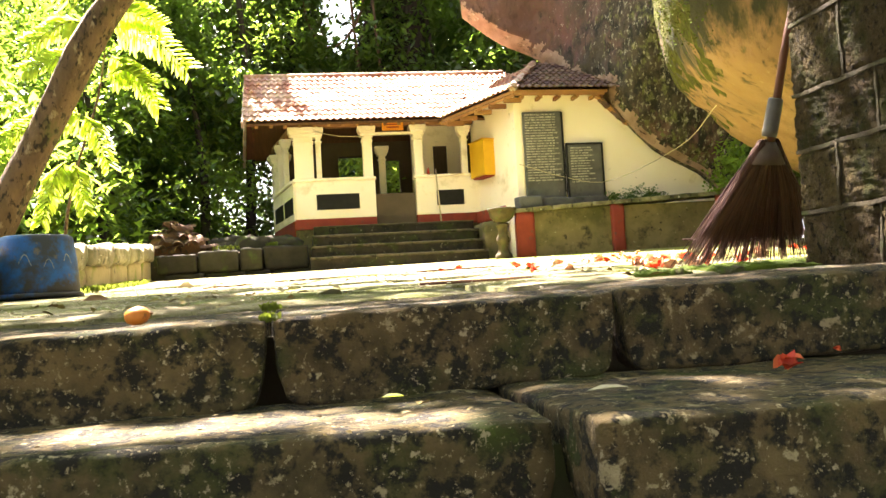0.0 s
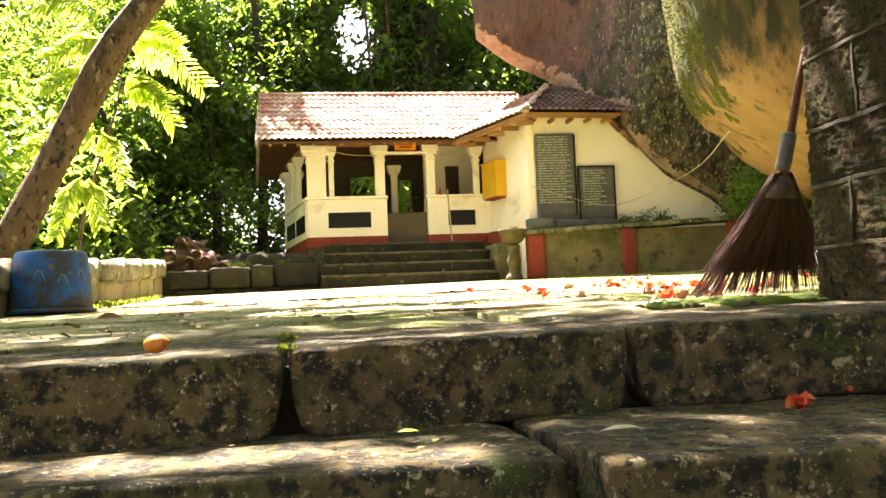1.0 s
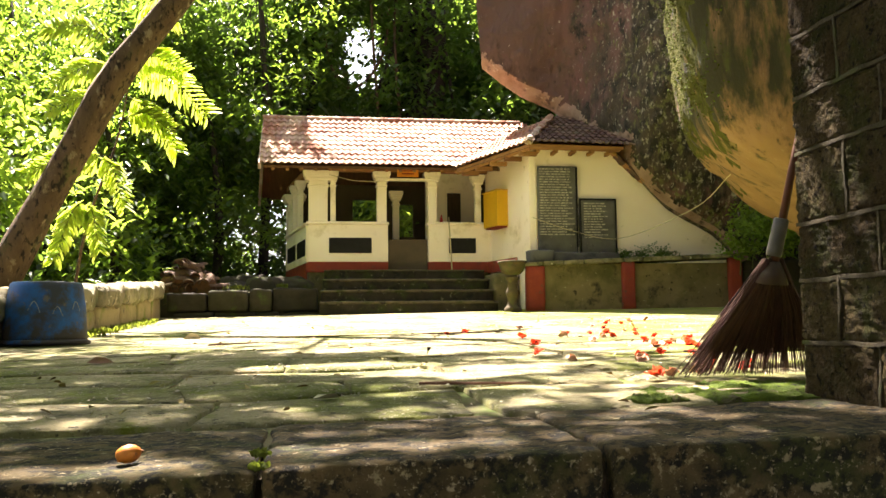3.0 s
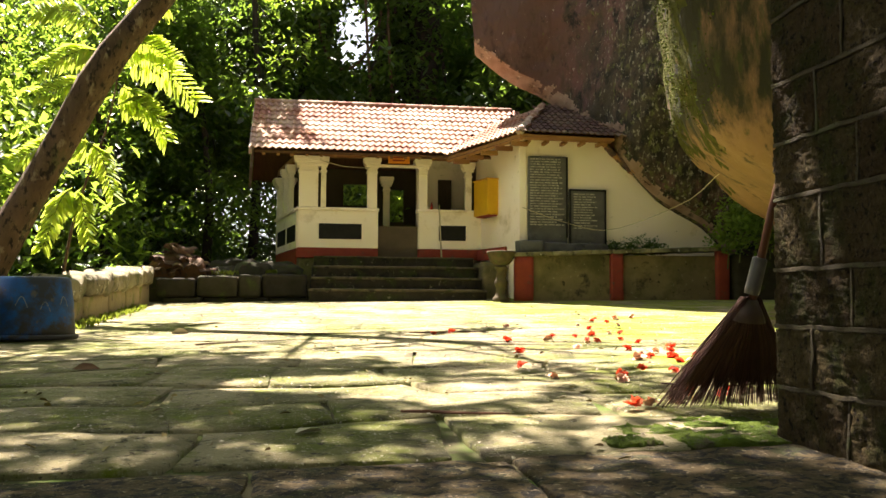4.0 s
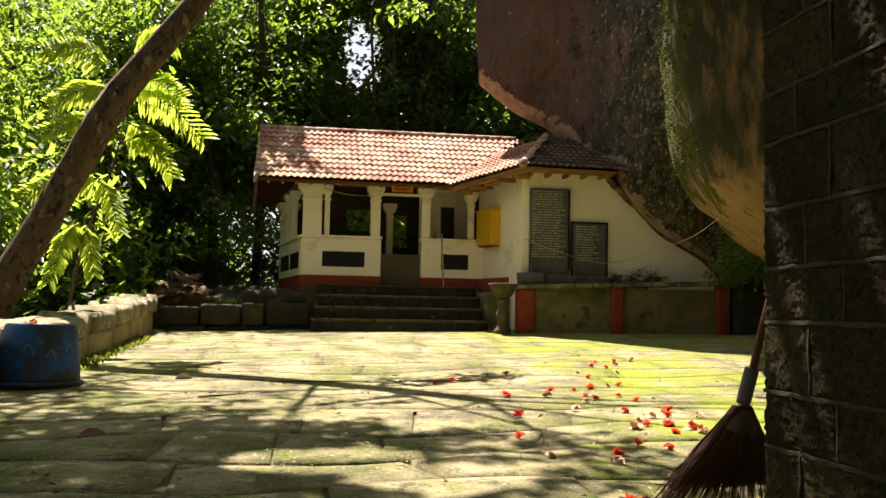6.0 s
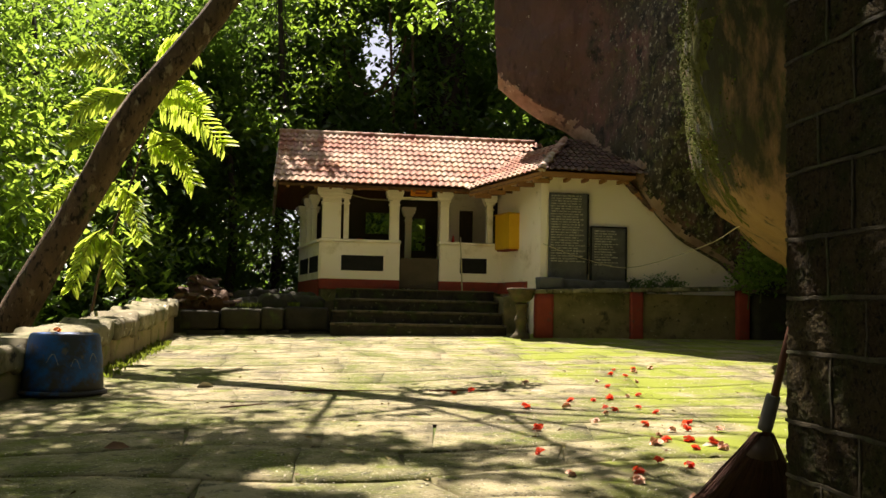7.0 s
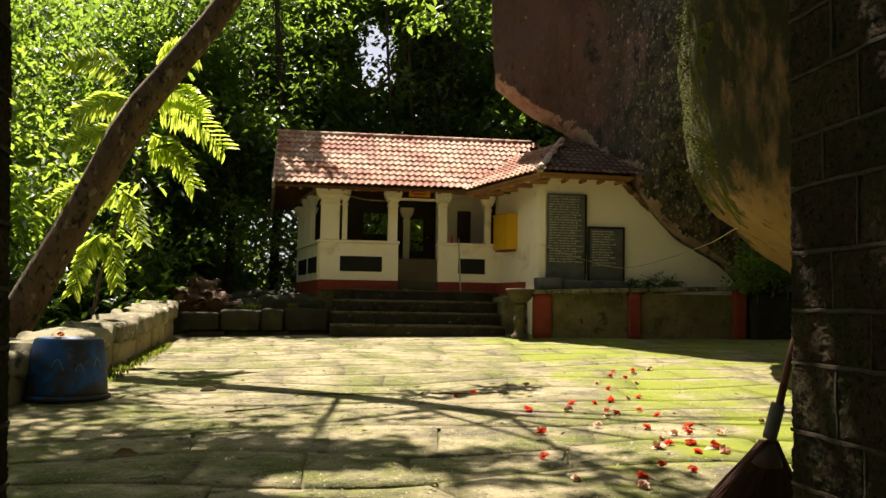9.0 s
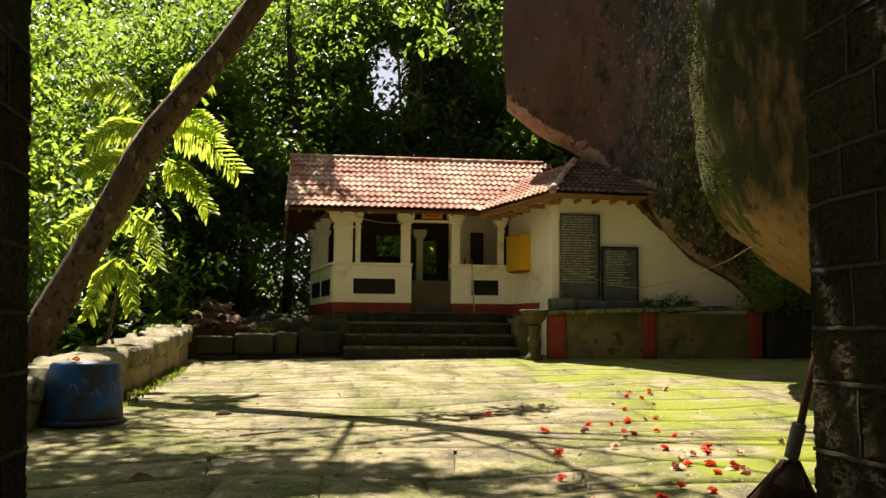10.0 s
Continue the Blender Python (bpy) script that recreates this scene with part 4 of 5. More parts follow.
# out of view; added, with crown clumps set to shade steps, drum and paving
tree("unseen_shade_tree", [(-6.2, 3.0, -1.0), (-6.0, 3.2, 2.0), (-5.4, 4.0, 5.0), (-4.2, 5.2, 8.0)], 0.35, 0.16,
     [(-3.6, 7.0, 8.3, 1.5, 1.4, 0.7), (-1.8, 6.3, 8.6, 1.7, 1.4, 0.8), (0.2, 6.6, 8.3, 1.6, 1.4, 0.7), (-4.0, 4.6, 8.5, 1.6, 1.5, 0.8), (-1.9, 4.4, 8.6, 1.7, 1.4, 0.8),
      (0.3, 4.6, 8.5, 1.6, 1.5, 0.8), (-3.0, 2.6, 8.6, 1.7, 1.5, 0.8), (-0.6, 2.6, 8.6, 1.7, 1.5, 0.8), (-5.4, 9.9, 8.3, 1.3, 1.2, 0.6), (-4.6, 8.4, 8.4, 1.3, 1.1, 0.6), (-6.0, 8.2, 8.2, 1.3, 1.2, 0.6), (-5.2, 13.6, 8.1, 0.9, 0.8, 0.5), (-3.2, 9.2, 8.3, 0.9, 0.8, 0.5), (-2.7, 7.9, 8.4, 1.2, 0.9, 0.5), (-1.1, 7.8, 8.4, 1.2, 0.9, 0.5), (0.5, 7.8, 8.4, 1.2, 0.9, 0.5), (-2.0, 6.9, 8.5, 1.2, 0.9, 0.5), (-0.4, 6.8, 8.5, 1.2, 0.9, 0.5), (1.0, 6.6, 8.5, 1.1, 0.9, 0.5), (-4.4, 11.4, 8.2, 1.2, 0.9, 0.5), (-3.6, 11.1, 8.7, 1.0, 0.9, 0.5), (-3.0, 10.6, 8.8, 0.9, 0.8, 0.5), (-4.2, 11.8, 8.7, 0.9, 0.8, 0.5), (-2.6, 10.8, 8.2, 1.2, 0.9, 0.5)], 22, (0.17, 0.08), "unseen tree added to shade the steps and near paving", M_LEAF, M_BARKDARK, 0.6, open_boughs=True)

# forest round the clearing
bright = [(-8.4, 13.2, 3.3), (-6.4, 14.6, 2.2), (-9.8, 15.8, 4.2), (-5.6, 16.4, 1.7), (-7.6, 17.0, 3.0), (0.3, 21.6, 1.5)]
for k, (x, y, h) in enumerate(bright):
    b = rblobs(x, y, h * 0.9, (1.7, 1.3, h * 0.75), 10, 0.9)
    tree("sunlit_tree", [(x, y, -0.4), (x + 0.2, y, h * 0.6), (x + 0.1, y, h * 1.3)], 0.12, 0.04, b, 9, (0.20, 0.08),
         "young broadleaf tree with bright sunlit yellow-green leaves", M_LEAFLIGHT, M_BARKDARK, 0.6, seed=k + 30)
for k, (x, y, h) in enumerate([(-4.7, 17.6, 2.6), (-6.6, 18.6, 4.2), (-9.0, 18.2, 5.4), (-5.0, 20.0, 4.6), (-3.3, 20.6, 3.2), (-7.2, 15.6, 5.2), (-2.4, 21.8, 6.2)]):
    b = rblobs(x, y, h * 0.95, (1.6, 1.1, h * 0.8), 11, 0.85)
    tree("broadleaf_tree", [(x, y, -0.4), (x + 0.15, y, h * 0.6), (x - 0.1, y, h * 1.4)], 0.13, 0.04, b, 10, (0.15, 0.065),
         "slender broadleaf tree with mid-green glossy leaves", M_LEAFMID, M_BARKDARK, 0.5, seed=k + 45)
forest = [(-7.5, 21.5, 3.2), (-10.5, 21.0, 3.4), (-4.4, 21.8, 3.4), (-9.0, 25.0, 4.6), (-4.2, 25.0, 4.6), (-5.6, 28.0, 6.0), (-1.4, 24.5, 4.6),
          (-0.8, 30.0, 7.5), (3.2, 26.0, 5.2), (4.5, 31.0, 7.5), (-12.5, 28.0, 6.5), (8.5, 29.0, 6.5), (-13.5, 22.0, 4.5), (1.3, 24.5, 4.6), (4.6, 23.2, 3.4), (9.5, 21.5, 4.2)]
for k, (x, y, h) in enumerate(forest):
    b = rblobs(x, y, h, (2.0, 1.5, h * 0.62), 9, 1.3) + rblobs(x, y, h * 1.7, (2.2, 1.8, h * 0.5), 6, 1.4)
    # extra clumps placed to shade the left end of the porch roof
    if k == 2:
        b += [(-3.2, 20.3, 8.3, 0.9, 0.9, 0.5), (-2.65, 20.1, 8.0, 0.8, 0.9, 0.5), (-2.45, 19.7, 7.6, 0.5, 0.7, 0.4), (-2.9, 20.2, 8.8, 0.7, 0.9, 0.4)]
    # unseen high clumps added to keep the sun off the woods below
    if k == 13:
        b += [(0.6, 26.5, 11.5, 1.7, 1.6, 0.9), (2.4, 26.8, 11.6, 1.7, 1.6, 0.9), (3.8, 26.4, 11.2, 1.5, 1.5, 0.9), (1.4, 28.2, 12.4, 1.8, 1.5, 0.9), (3.0, 25.2, 10.2, 1.4, 1.2, 0.8)]
    lean = (k * 0.61) % 1 - 0.5
    tree("forest_tree", [(x, y, -0.4), (x + lean * 0.4, y, h * 0.6), (x + lean, y, h * 1.2), (x + lean * 1.2, y, h * 2.0)], (0.55 if k == 13 else 0.22 + 0.04 * (k % 3)), (0.4 if k == 13 else 0.08), b,
         11, (0.21, 0.095), "dense dark green forest tree behind the clearing", M_LEAF, M_BARKDARK, 0.65, seed=k, open_boughs=True)
# unseen trees on the approach side, over and behind the steps, added to block sky light
for k, (x, y, h) in enumerate([(5.5, -3.5, 4.5), (-6.5, -5.0, 4.5), (-0.5, -9.0, 5.0), (9.5, 4.0, 4.0), (-10.0, 4.5, 4.5), (7.5, 1.0, 5.0), (12.5, 10.0, 5.0)]):
    b = rblobs(x, y, h * 0.7, (3.0, 2.4, h * 0.6), 10, 1.9) + rblobs(x, y, h * 1.5, (3.0, 2.6, h * 0.4), 8, 2.0)
    tree("unseen_approach_tree", [(x, y, -2.0), (x + 0.2, y, h * 0.7), (x, y + 0.3, h * 1.8)], 0.3, 0.1, b, 8, (0.42, 0.22), "unseen dense tree added on the approach side to block sky light", M_LEAF, M_BARKDARK, 0.9, seed=k + 60)

# undergrowth and far woods
def undergrowth():
    blobs = []
    for i in range(70):
        x, y = rng.uniform(-11, -4.6), rng.uniform(13, 21)
        blobs.append((x, y, rng.uniform(0.1, 1.0), 0.8, 0.8, 0.6))
    for i in range(60):
        x, y = rng.uniform(-10, 7), rng.uniform(21, 30)
        blobs.append((x, y, rng.uniform(0.3, 2.6), 1.0, 1.0, 0.9))
    c = clump_points(blobs, 13, 0.5)
    ob = leaves("undergrowth", c[~in_gap(c)], 0.17, 0.075, M_LEAF, None)
    tagged(ob, "dense dark green forest undergrowth", "undergrowth", kind="stuff")
    blobs = []
    for i in range(150):
        x, z = rng.uniform(-24, 16), rng.uniform(0, 17)
        if -0.6 < x < 1.4 and 8.6 < z < 12.0:
            continue
        blobs.append((x, 36 + rng.uniform(-2, 3), z, 2.0, 1.5, 1.6))
    c = clump_points(blobs, 5, 0.8)
    ob = leaves("far_woods", c[~in_gap(c)], 0.36, 0.17, M_LEAF, None)
    tagged(ob, "far wall of dark forest foliage with small sky gaps", "woods", kind="stuff")


undergrowth()
for k, pts in enumerate((((-1.1, 23.6, 9.5), (-0.9, 23.4, 6.5), (-0.3, 23.4, 5.6), (0.5, 23.5, 6.6), (0.7, 23.6, 9.0)), ((0.1, 23.3, 9.5), (0.2, 23.2, 7.0), (0.35, 23.2, 4.6)),
                         ((1.0, 23.5, 9.5), (0.75, 23.3, 7.2), (0.9, 23.3, 4.4)))):
    ob = part("liana", tube(curve_points(pts, 16), [0.035] * 16, 6, 0.2, k), M_BARK, None, smooth=True)
    tagged(ob, "thin brown liana hanging between the forest trees", "liana", "lianas")

# ---- low wall, bank and heap ----
low_wall = thing("low_wall", "old plastered low wall with lichen-grey rounded coping stones", "wall")


def wall_x(y):
    return -3.49 - 0.10 * max(0.0, 12.0 - y)


def wall_top(y):
    return 0.20 + 0.062 * (y - 11.7)


ys = [7.4, 8.4, 9.45, 10.5, 11.55, 12.6, 13.65, 14.7, 15.5]
for k, (a, b) in enumerate(zip(ys, ys[1:])):
    bm = rough_block((-0.40, a + 0.01, -0.60), (0.0, b - 0.01, -0.20), 7, 0.03, 0.015, 5, k)
    for v in bm.verts:
        v.co.x += wall_x(v.co.y)
        v.co.z = v.co.z + wall_top(v.co.y)
    part("wall_stone", bm, M_LOWWALL, low_wall, smooth=True)
    bm = rough_block((-0.50, a + 0.02, -0.21), (0.06, b - 0.02, 0.0), 12, 0.055, 0.02, 5, k + 20)
    for v in bm.verts:
        f = (v.co.y - a) / (b - a)
        v.co.z += 0.035 * (f > 0.86) - 0.03 * (0.72 < f < 0.86)
        v.co.x += wall_x(v.co.y)
        v.co.z += wall_top(v.co.y)
    part("coping_stone", bm, M_COPING, low_wall, smooth=True)

bank = thing("retaining_wall", "low retaining wall of dark mossy stone blocks", "wall")
for k, (a, b, h) in enumerate(((-3.42, -2.86, 0.30), (-2.84, -2.25, 0.34), (-2.23, -1.9, 0.36), (-1.88, -1.2, 0.38))):
    ya = 15.55 + 0.25 * (k / 3)
    part("block", rough_block((a, ya, 0.02), (b, ya + 0.35, h), 8, 0.03, 0.02, 6, k + 40), M_RUBBLE, bank, smooth=True)
    part("block", rough_block((a + 0.1, ya + 0.03, -0.2), (b + 0.1, ya + 0.38, 0.015), 6, 0.03, 0.02, 6, k + 50), M_RUBBLE, bank, smooth=True)
for k, (x, y, z, r) in enumerate(((-2.5, 16.7, 0.45, 0.28), (-2.05, 16.6, 0.52, 0.34), (-1.55, 16.8, 0.48, 0.3), (-2.9, 16.9, 0.4, 0.3), (-1.75, 17.3, 0.55, 0.35), (-2.4, 17.4, 0.6, 0.4))):
    ob = part("field_stone", rough_block((x - r, y - r, z - 0.45), (x + r, y + r, z + 0.06), 9, 0.16, 0.09, 3, k + 60), M_RUBBLE, None, smooth=True)
    tagged(ob, "mossy field stone lying on the bank", "stone", "field stones")
part("soil_bank", rough_block((-4.6, 15.95, -0.4), (-1.25, 19.5, 0.33), 14, 0.12, 0.06, 2, 71), M_SOIL, bank, "dark soil held by the blocks", smooth=True)

heap = thing("tile_heap", "heap of broken old brown roof tiles on the bank", "tile heap")
for k in range(46):
    lvl = k // 13
    a = rng.uniform(-1, 1)
    w = 0.46 - lvl * 0.09
    bm = bmesh.new()
    n = 6
    rows = [[bm.verts.new((0.085 * math.cos(math.pi * i / n), y, 0.06 * math.sin(math.pi * i / n) - dz)) for i in range(n + 1)] for dz in (0, 0.014) for y in (-0.15, 0.15)]
    for p, q, fl in ((rows[0], rows[1], 0), (rows[2], rows[3], 1), (rows[0], rows[2], 1), (rows[1], rows[3], 0)):
        for i in range(n):
            quad = (p[i], p[i + 1], q[i + 1], q[i])
            bm.faces.new(quad if fl else quad[::-1])
    m = Matrix.Translation((-3.17 + a * w, 16.15 + rng.uniform(-0.18, 0.25), 0.38 + lvl * 0.115 + rng.uniform(0, 0.03))) @ Euler((rng.normal(0, 0.35), rng.normal(0, 0.3), rng.uniform(-1.2, 1.2))).to_matrix().to_4x4()
    bmesh.ops.transform(bm, matrix=m, verts=bm.verts[:])
    part("broken_tile", bm, M_TILEOLD, heap)
part("rubble_core", rough_block((-3.62, 16.0, 0.2), (-2.75, 16.4, 0.62), 6, 0.15, 0.05, 5, 3), M_DRY, heap, smooth=True)

# ---- drum ----
drum = thing("drum", "upturned blue plastic drum, scuffed and grimy, by the low wall", "drum")
dc = (-3.44, 9.40, ground_z(-3.44, 9.4))
part("body", lathe([(0.30, 0.02), (0.318, 0.03), (0.316, 0.08), (0.30, 0.30), (0.277, 0.46), (0.268, 0.49), (0.25, 0.50), (0.22, 0.47), (0.05, 0.47)], 40, dc), M_BLUE, drum, smooth=True)
part("rim", lathe([(0.31, 0.0), (0.342, 0.004), (0.346, 0.03), (0.322, 0.042), (0.31, 0.042)], 40, dc), M_BLUE, drum, smooth=True)
for a0, a1, z0, r in ((-1.75, -1.45, 0.27, 0.07), (-1.15, -0.9, 0.24, 0.06), (-0.62, -0.35, 0.28, 0.06)):
    pts = []
    for i in range(11):
        f = i / 10
        a, z = a0 + (a1 - a0) * f, z0 + r * math.sin(f * 3.4)
        rad = 0.318 - 0.09 * z + 0.006
        pts.append((dc[0] + rad * math.cos(a), dc[1] + rad * math.sin(a), dc[2] + z))
    part("scrawl", tube(pts, [0.0035] * 11, 5), M_GRIME, drum, "pale painted scrawl")

# ---- broom ----
broom = thing("broom", "tall coconut-rib yard broom leaning behind the gate pier", "broom")
neck, foot = Vector((0.275, 4.725, -0.05)), Vector((0.30, 5.02, -0.465))
top = Vector((0.375, 4.60, 0.55))
verts, faces = [], []
for k in range(1000):
    u, w = rng.uniform(-1, 1), rng.uniform(-1, 1)
    long_one = rng.uniform(0.94, 1.0) if k % 3 == 0 else rng.uniform(0.70, 0.80)
    a = neck + Vector((0.032 * u, 0.02 * w, rng.uniform(-0.03, 0.01)))
    b = foot + Vector((0.285 * u + 0.02 + 0.018 * rng.normal(), 0.05 * w + 0.05 * (1 - u * u) * 0.5, 0.0))
    b.z = ground_z(b.x, b.y) + 0.004
    b = a.lerp(b, long_one)
    mid = a.lerp(b, 0.5) + Vector((0.012 * max(0.0, u), 0.01 * w, 0.0))
    d = (b - a).normalized()
    s = d.orthogonal().normalized()
    t2 = d.cross(s)
    o = len(verts)
    for p, r in ((a, 0.0026), (mid, 0.0024), (b, 0.0012)):
        for j in range(3):
            an = 2 * math.pi * j / 3
            verts.append(p + (s * math.cos(an) + t2 * math.sin(an)) * r)
    for g in (0, 3):
        for j in range(3):
            faces.append((o + g + j, o + g + (j + 1) % 3, o + g + 3 + (j + 1) % 3, o + g + 3 + j))
from_arrays("bristles", [tuple(v) for v in verts], faces, 4, M_BRISTLE, broom, "dark brown coconut ribs")["kind"] = "stuff"
part("handle", tube([neck + Vector((0, 0, -0.04)), neck.lerp(top, 0.5), top], [0.016, 0.015, 0.012], 10, 0.1), M_HANDLE, broom, smooth=True)
part("sleeve", tube([neck.lerp(top, 0.03), neck.lerp(top, 0.06), neck.lerp(top, 0.24), neck.lerp(top, 0.25)], [0.026, 0.028, 0.027, 0.023], 12, 0.05), M_SLEEVE, broom, "grey metal sleeve", smooth=True)
bm = tube([neck + Vector((0, 0.015, -0.075)), neck + Vector((0, 0.005, -0.035)), neck + Vector((0.003, 0, 0.0))], [0.062, 0.045, 0.026], 12, 0.15)
part("binding", bm, M_DOOR, broom, "dark cloth binding", smooth=True)
part("cord", tube([neck.lerp(foot, 0.80) + Vector((u * 0.262, 0.0, 0.012 * abs(u))) for u in (-1, -0.5, 0, 0.5, 1)], [0.0035] * 5, 5), M_BRISTLE, broom)

# ---- things on the building ----
def words(x, width, y0, y1, z, h):
    """A worn line of unreadable words: short bars of uneven length."""
    bm, end = bmesh.new(), x + width
    while x < end - 0.02:
        w = min(rng.uniform(0.025, 0.11), end - x)
        add_box(bm, (x, y0, z - h * rng.uniform(0.5, 1.0)), (x + w, y1, z + h))
        x += w + rng.uniform(0.008, 0.022)
    return bm


slab1 = thing("inscribed_slab", "tall dark slate slab with worn carved lettering in the wing wall", "slab", "inscribed slabs")
part("stone", rough_block((2.255, 15.53, 0.80), (2.90, 15.588, 2.30), 10, 0.01, 0.006, 6, 2), M_SLAB, slab1, smooth=True)
for k in range(26):
    z = 2.25 - k * 0.042
    w = 0.50 + 0.08 * math.sin(k * 3.1)
    part("line_of_letters", words(2.285, min(w, 0.56), 15.522, 15.531, z, 0.012), M_LETTER, slab1)
part("frame_edge", boxed((2.875, 15.515, 1.0), (2.905, 15.53, 2.29), 0.004), M_BLACK, slab1)
slab2 = thing("inscribed_slab", "shorter dark slate slab with worn lettering beside the tall one", "slab", "inscribed slabs")
part("stone", rough_block((2.93, 15.52, 0.80), (3.54, 15.588, 1.78), 8, 0.01, 0.006, 6, 3), M_SLAB, slab2, smooth=True)
for k in range(14):
    z = 1.70 - k * 0.042
    part("line_of_letters", words(3.0, 0.34 + 0.06 * math.sin(k * 2.7), 15.512, 15.522, z, 0.011), M_LETTER, slab2)
for lo, hi in (((2.93, 15.508, 1.755), (3.54, 15.519, 1.78)), ((3.515, 15.508, 0.85), (3.54, 15.519, 1.755)), ((2.93, 15.508, 0.85), (2.955, 15.519, 1.755))):
    part("frame_edge", boxed(lo, hi, 0.002), M_BLACK, slab2)
ob = part("stone_trough", rough_block((2.03, 15.2, 0.735), (2.42, 15.5, 0.93), 6, 0.02, 0.012, 7, 5), M_SLAB, None, smooth=True)
tagged(ob, "grey weathered stone block on the ledge corner", "stone block")
ob = part("stone_kerb", rough_block((2.44, 15.30, 0.735), (3.50, 15.50, 0.90), 8, 0.02, 0.02, 7, 6), M_SLAB, None, smooth=True)
tagged(ob, "dark stained stone kerb at the foot of the slabs", "stone block")

box = thing("collection_box", "yellow painted metal box fixed to the wing side wall", "box")
sidev = Vector((2.13 - 1.74, 15.59 - 17.2, 0)).normalized()
nrm = Vector((sidev.y, -sidev.x, 0))
base = Vector((1.81, 16.92, 0))
mtx = Matrix(((sidev.x, nrm.x, 0, base.x), (sidev.y, nrm.y, 0, base.y), (0, 0, 1, 0), (0, 0, 0, 1)))
part("case", boxed((0.05, 0.0, 1.43), (0.60, 0.20, 2.02), 0.008, mtx), M_YELLOW, box)
part("lid", boxed((0.03, 0.0, 2.022), (0.62, 0.225, 2.04), 0.004, mtx), M_YELLOW, box)
part("base_frame", boxed((0.10, 0.01, 1.405), (0.58, 0.18, 1.428), 0.004, mtx), M_RED, box)

sign = thing("sign", "small orange sign board above the porch door", "sign")
part("board", boxed((0.16, 16.965, 2.335), (0.53, 16.985, 2.475), 0.004), M_ORANGE, sign)
for k, (a, b) in enumerate(((0.21, 0.48), (0.24, 0.45))):
    part("line_of_letters", boxed((a, 16.958, 2.43 - k * 0.05), (b, 16.9645, 2.45 - k * 0.05), 0.0), M_SIGNINK, sign)

urn = thing("pedestal_urn", "weathered stone pedestal with a shallow bowl", "urn")
part("pedestal", lathe([(0.13, -0.05), (0.13, 0.05), (0.105, 0.07), (0.085, 0.11), (0.075, 0.17), (0.085, 0.22), (0.10, 0.26), (0.10, 0.30), (0.078, 0.34), (0.068, 0.42), (0.085, 0.47), (0.10, 0.49), (0.10, 0.52), (0.06, 0.535)], 20, (1.70, 15.02, -0.02)), M_URN, urn, smooth=True)
part("bowl", lathe([(0.055, 0.535), (0.12, 0.56), (0.172, 0.61), (0.195, 0.67), (0.20, 0.71), (0.218, 0.72), (0.222, 0.755), (0.20, 0.76), (0.18, 0.72), (0.15, 0.66), (0.02, 0.63)], 28, (1.70, 15.02, -0.02)), M_URN, urn, smooth=True)

ob = part("pole", tube([(1.06, 16.72, 0.56), (1.05, 16.85, 1.2), (1.04, 16.93, 1.64)], [0.014, 0.013, 0.012], 8), M_WIRE, None, smooth=True)
tagged(ob, "thin pale wooden pole leaning on the porch parapet", "pole")
ob = part("red_cloth", rough_block((-0.74, 18.45, RAIL - 0.02), (-0.52, 18.6, RAIL + 0.12), 5, 0.03, 0.02, 8, 4), M_REDTHING, None, smooth=True)
tagged(ob, "folded red cloth on a porch shelf", "cloth")
ob = part("red_cone", lathe([(0.03, 0.0), (0.022, 0.06), (0.008, 0.13)], 10, (0.93, 17.05, RAIL)), M_REDTHING, None, smooth=True)
tagged(ob, "small red and white bottle on the parapet", "bottle")


def cable(ctrl, r, label, n=24):
    ob = part("cable", tube(curve_points(ctrl, n), [r] * n, 6), M_WIRE, None, smooth=True)
    tagged(ob, label, "cable", "cables")


cable([(1.98, 16.45, 1.72), (2.2, 15.5, 1.45), (2.83, 15.46, 1.24), (3.5, 15.2, 1.11), (3.9, 13.4, 1.34), (3.28, 11.1, 1.385), (2.95, 10.2, 1.30)], 0.0055, "sagging pale cable from the wing wall to the boulder")
cable([(-1.0, 16.97, 2.36), (-0.6, 16.95, 2.26), (-0.15, 16.98, 2.25)], 0.007, "pale cable slung between porch pillars", 12)

# ---- plants ----
def frond(a, b, width, parent, pairs=17, arch=0.12):
    """A feathery compound leaf: an arching stalk with drooping leaflets on both sides."""
    a, b = Vector(a), Vector(b)
    pts = curve_points([a, a.lerp(b, 0.45) + Vector((0, 0, arch)), b], 12)
    st = part("stalk", tube(pts, [0.008 * (1 - 0.06 * i) for i in range(12)], 5), M_STALK, parent)
    d = (b - a).normalized()
    c, ax = [], []
    side = Vector((-d.z * 0.2, -1.0, 0.1)).normalized()
    for i in range(pairs):
        f = 0.12 + 0.88 * i / (pairs - 1)
        p = Vector(pts[min(11, int(f * 11))]).lerp(Vector(pts[min(11, int(f * 11) + 1)]), (f * 11) % 1)
        w = width * (1.0 - 0.55 * f) * (0.6 + 0.4 * min(1, f * 5))
        for s in (-1, 1):
            v = (Vector((-d.z, 0, d.x)) * s * 0.8 + side * s * 0.25 + d * 0.5 + Vector((0, 0, -0.38))).normalized()
            for q in range(2):
                c.append(p + v * w * (0.28 + 0.44 * q))
                ax.append(v)
    v, f = leaf_arrays(np.array([tuple(x) for x in c]), width * 0.62, 0.055, axis=np.array([tuple(x) for x in ax]))
    tagged(from_arrays("frond_blade", v, f, 4, M_FROND, st), kind="stuff")


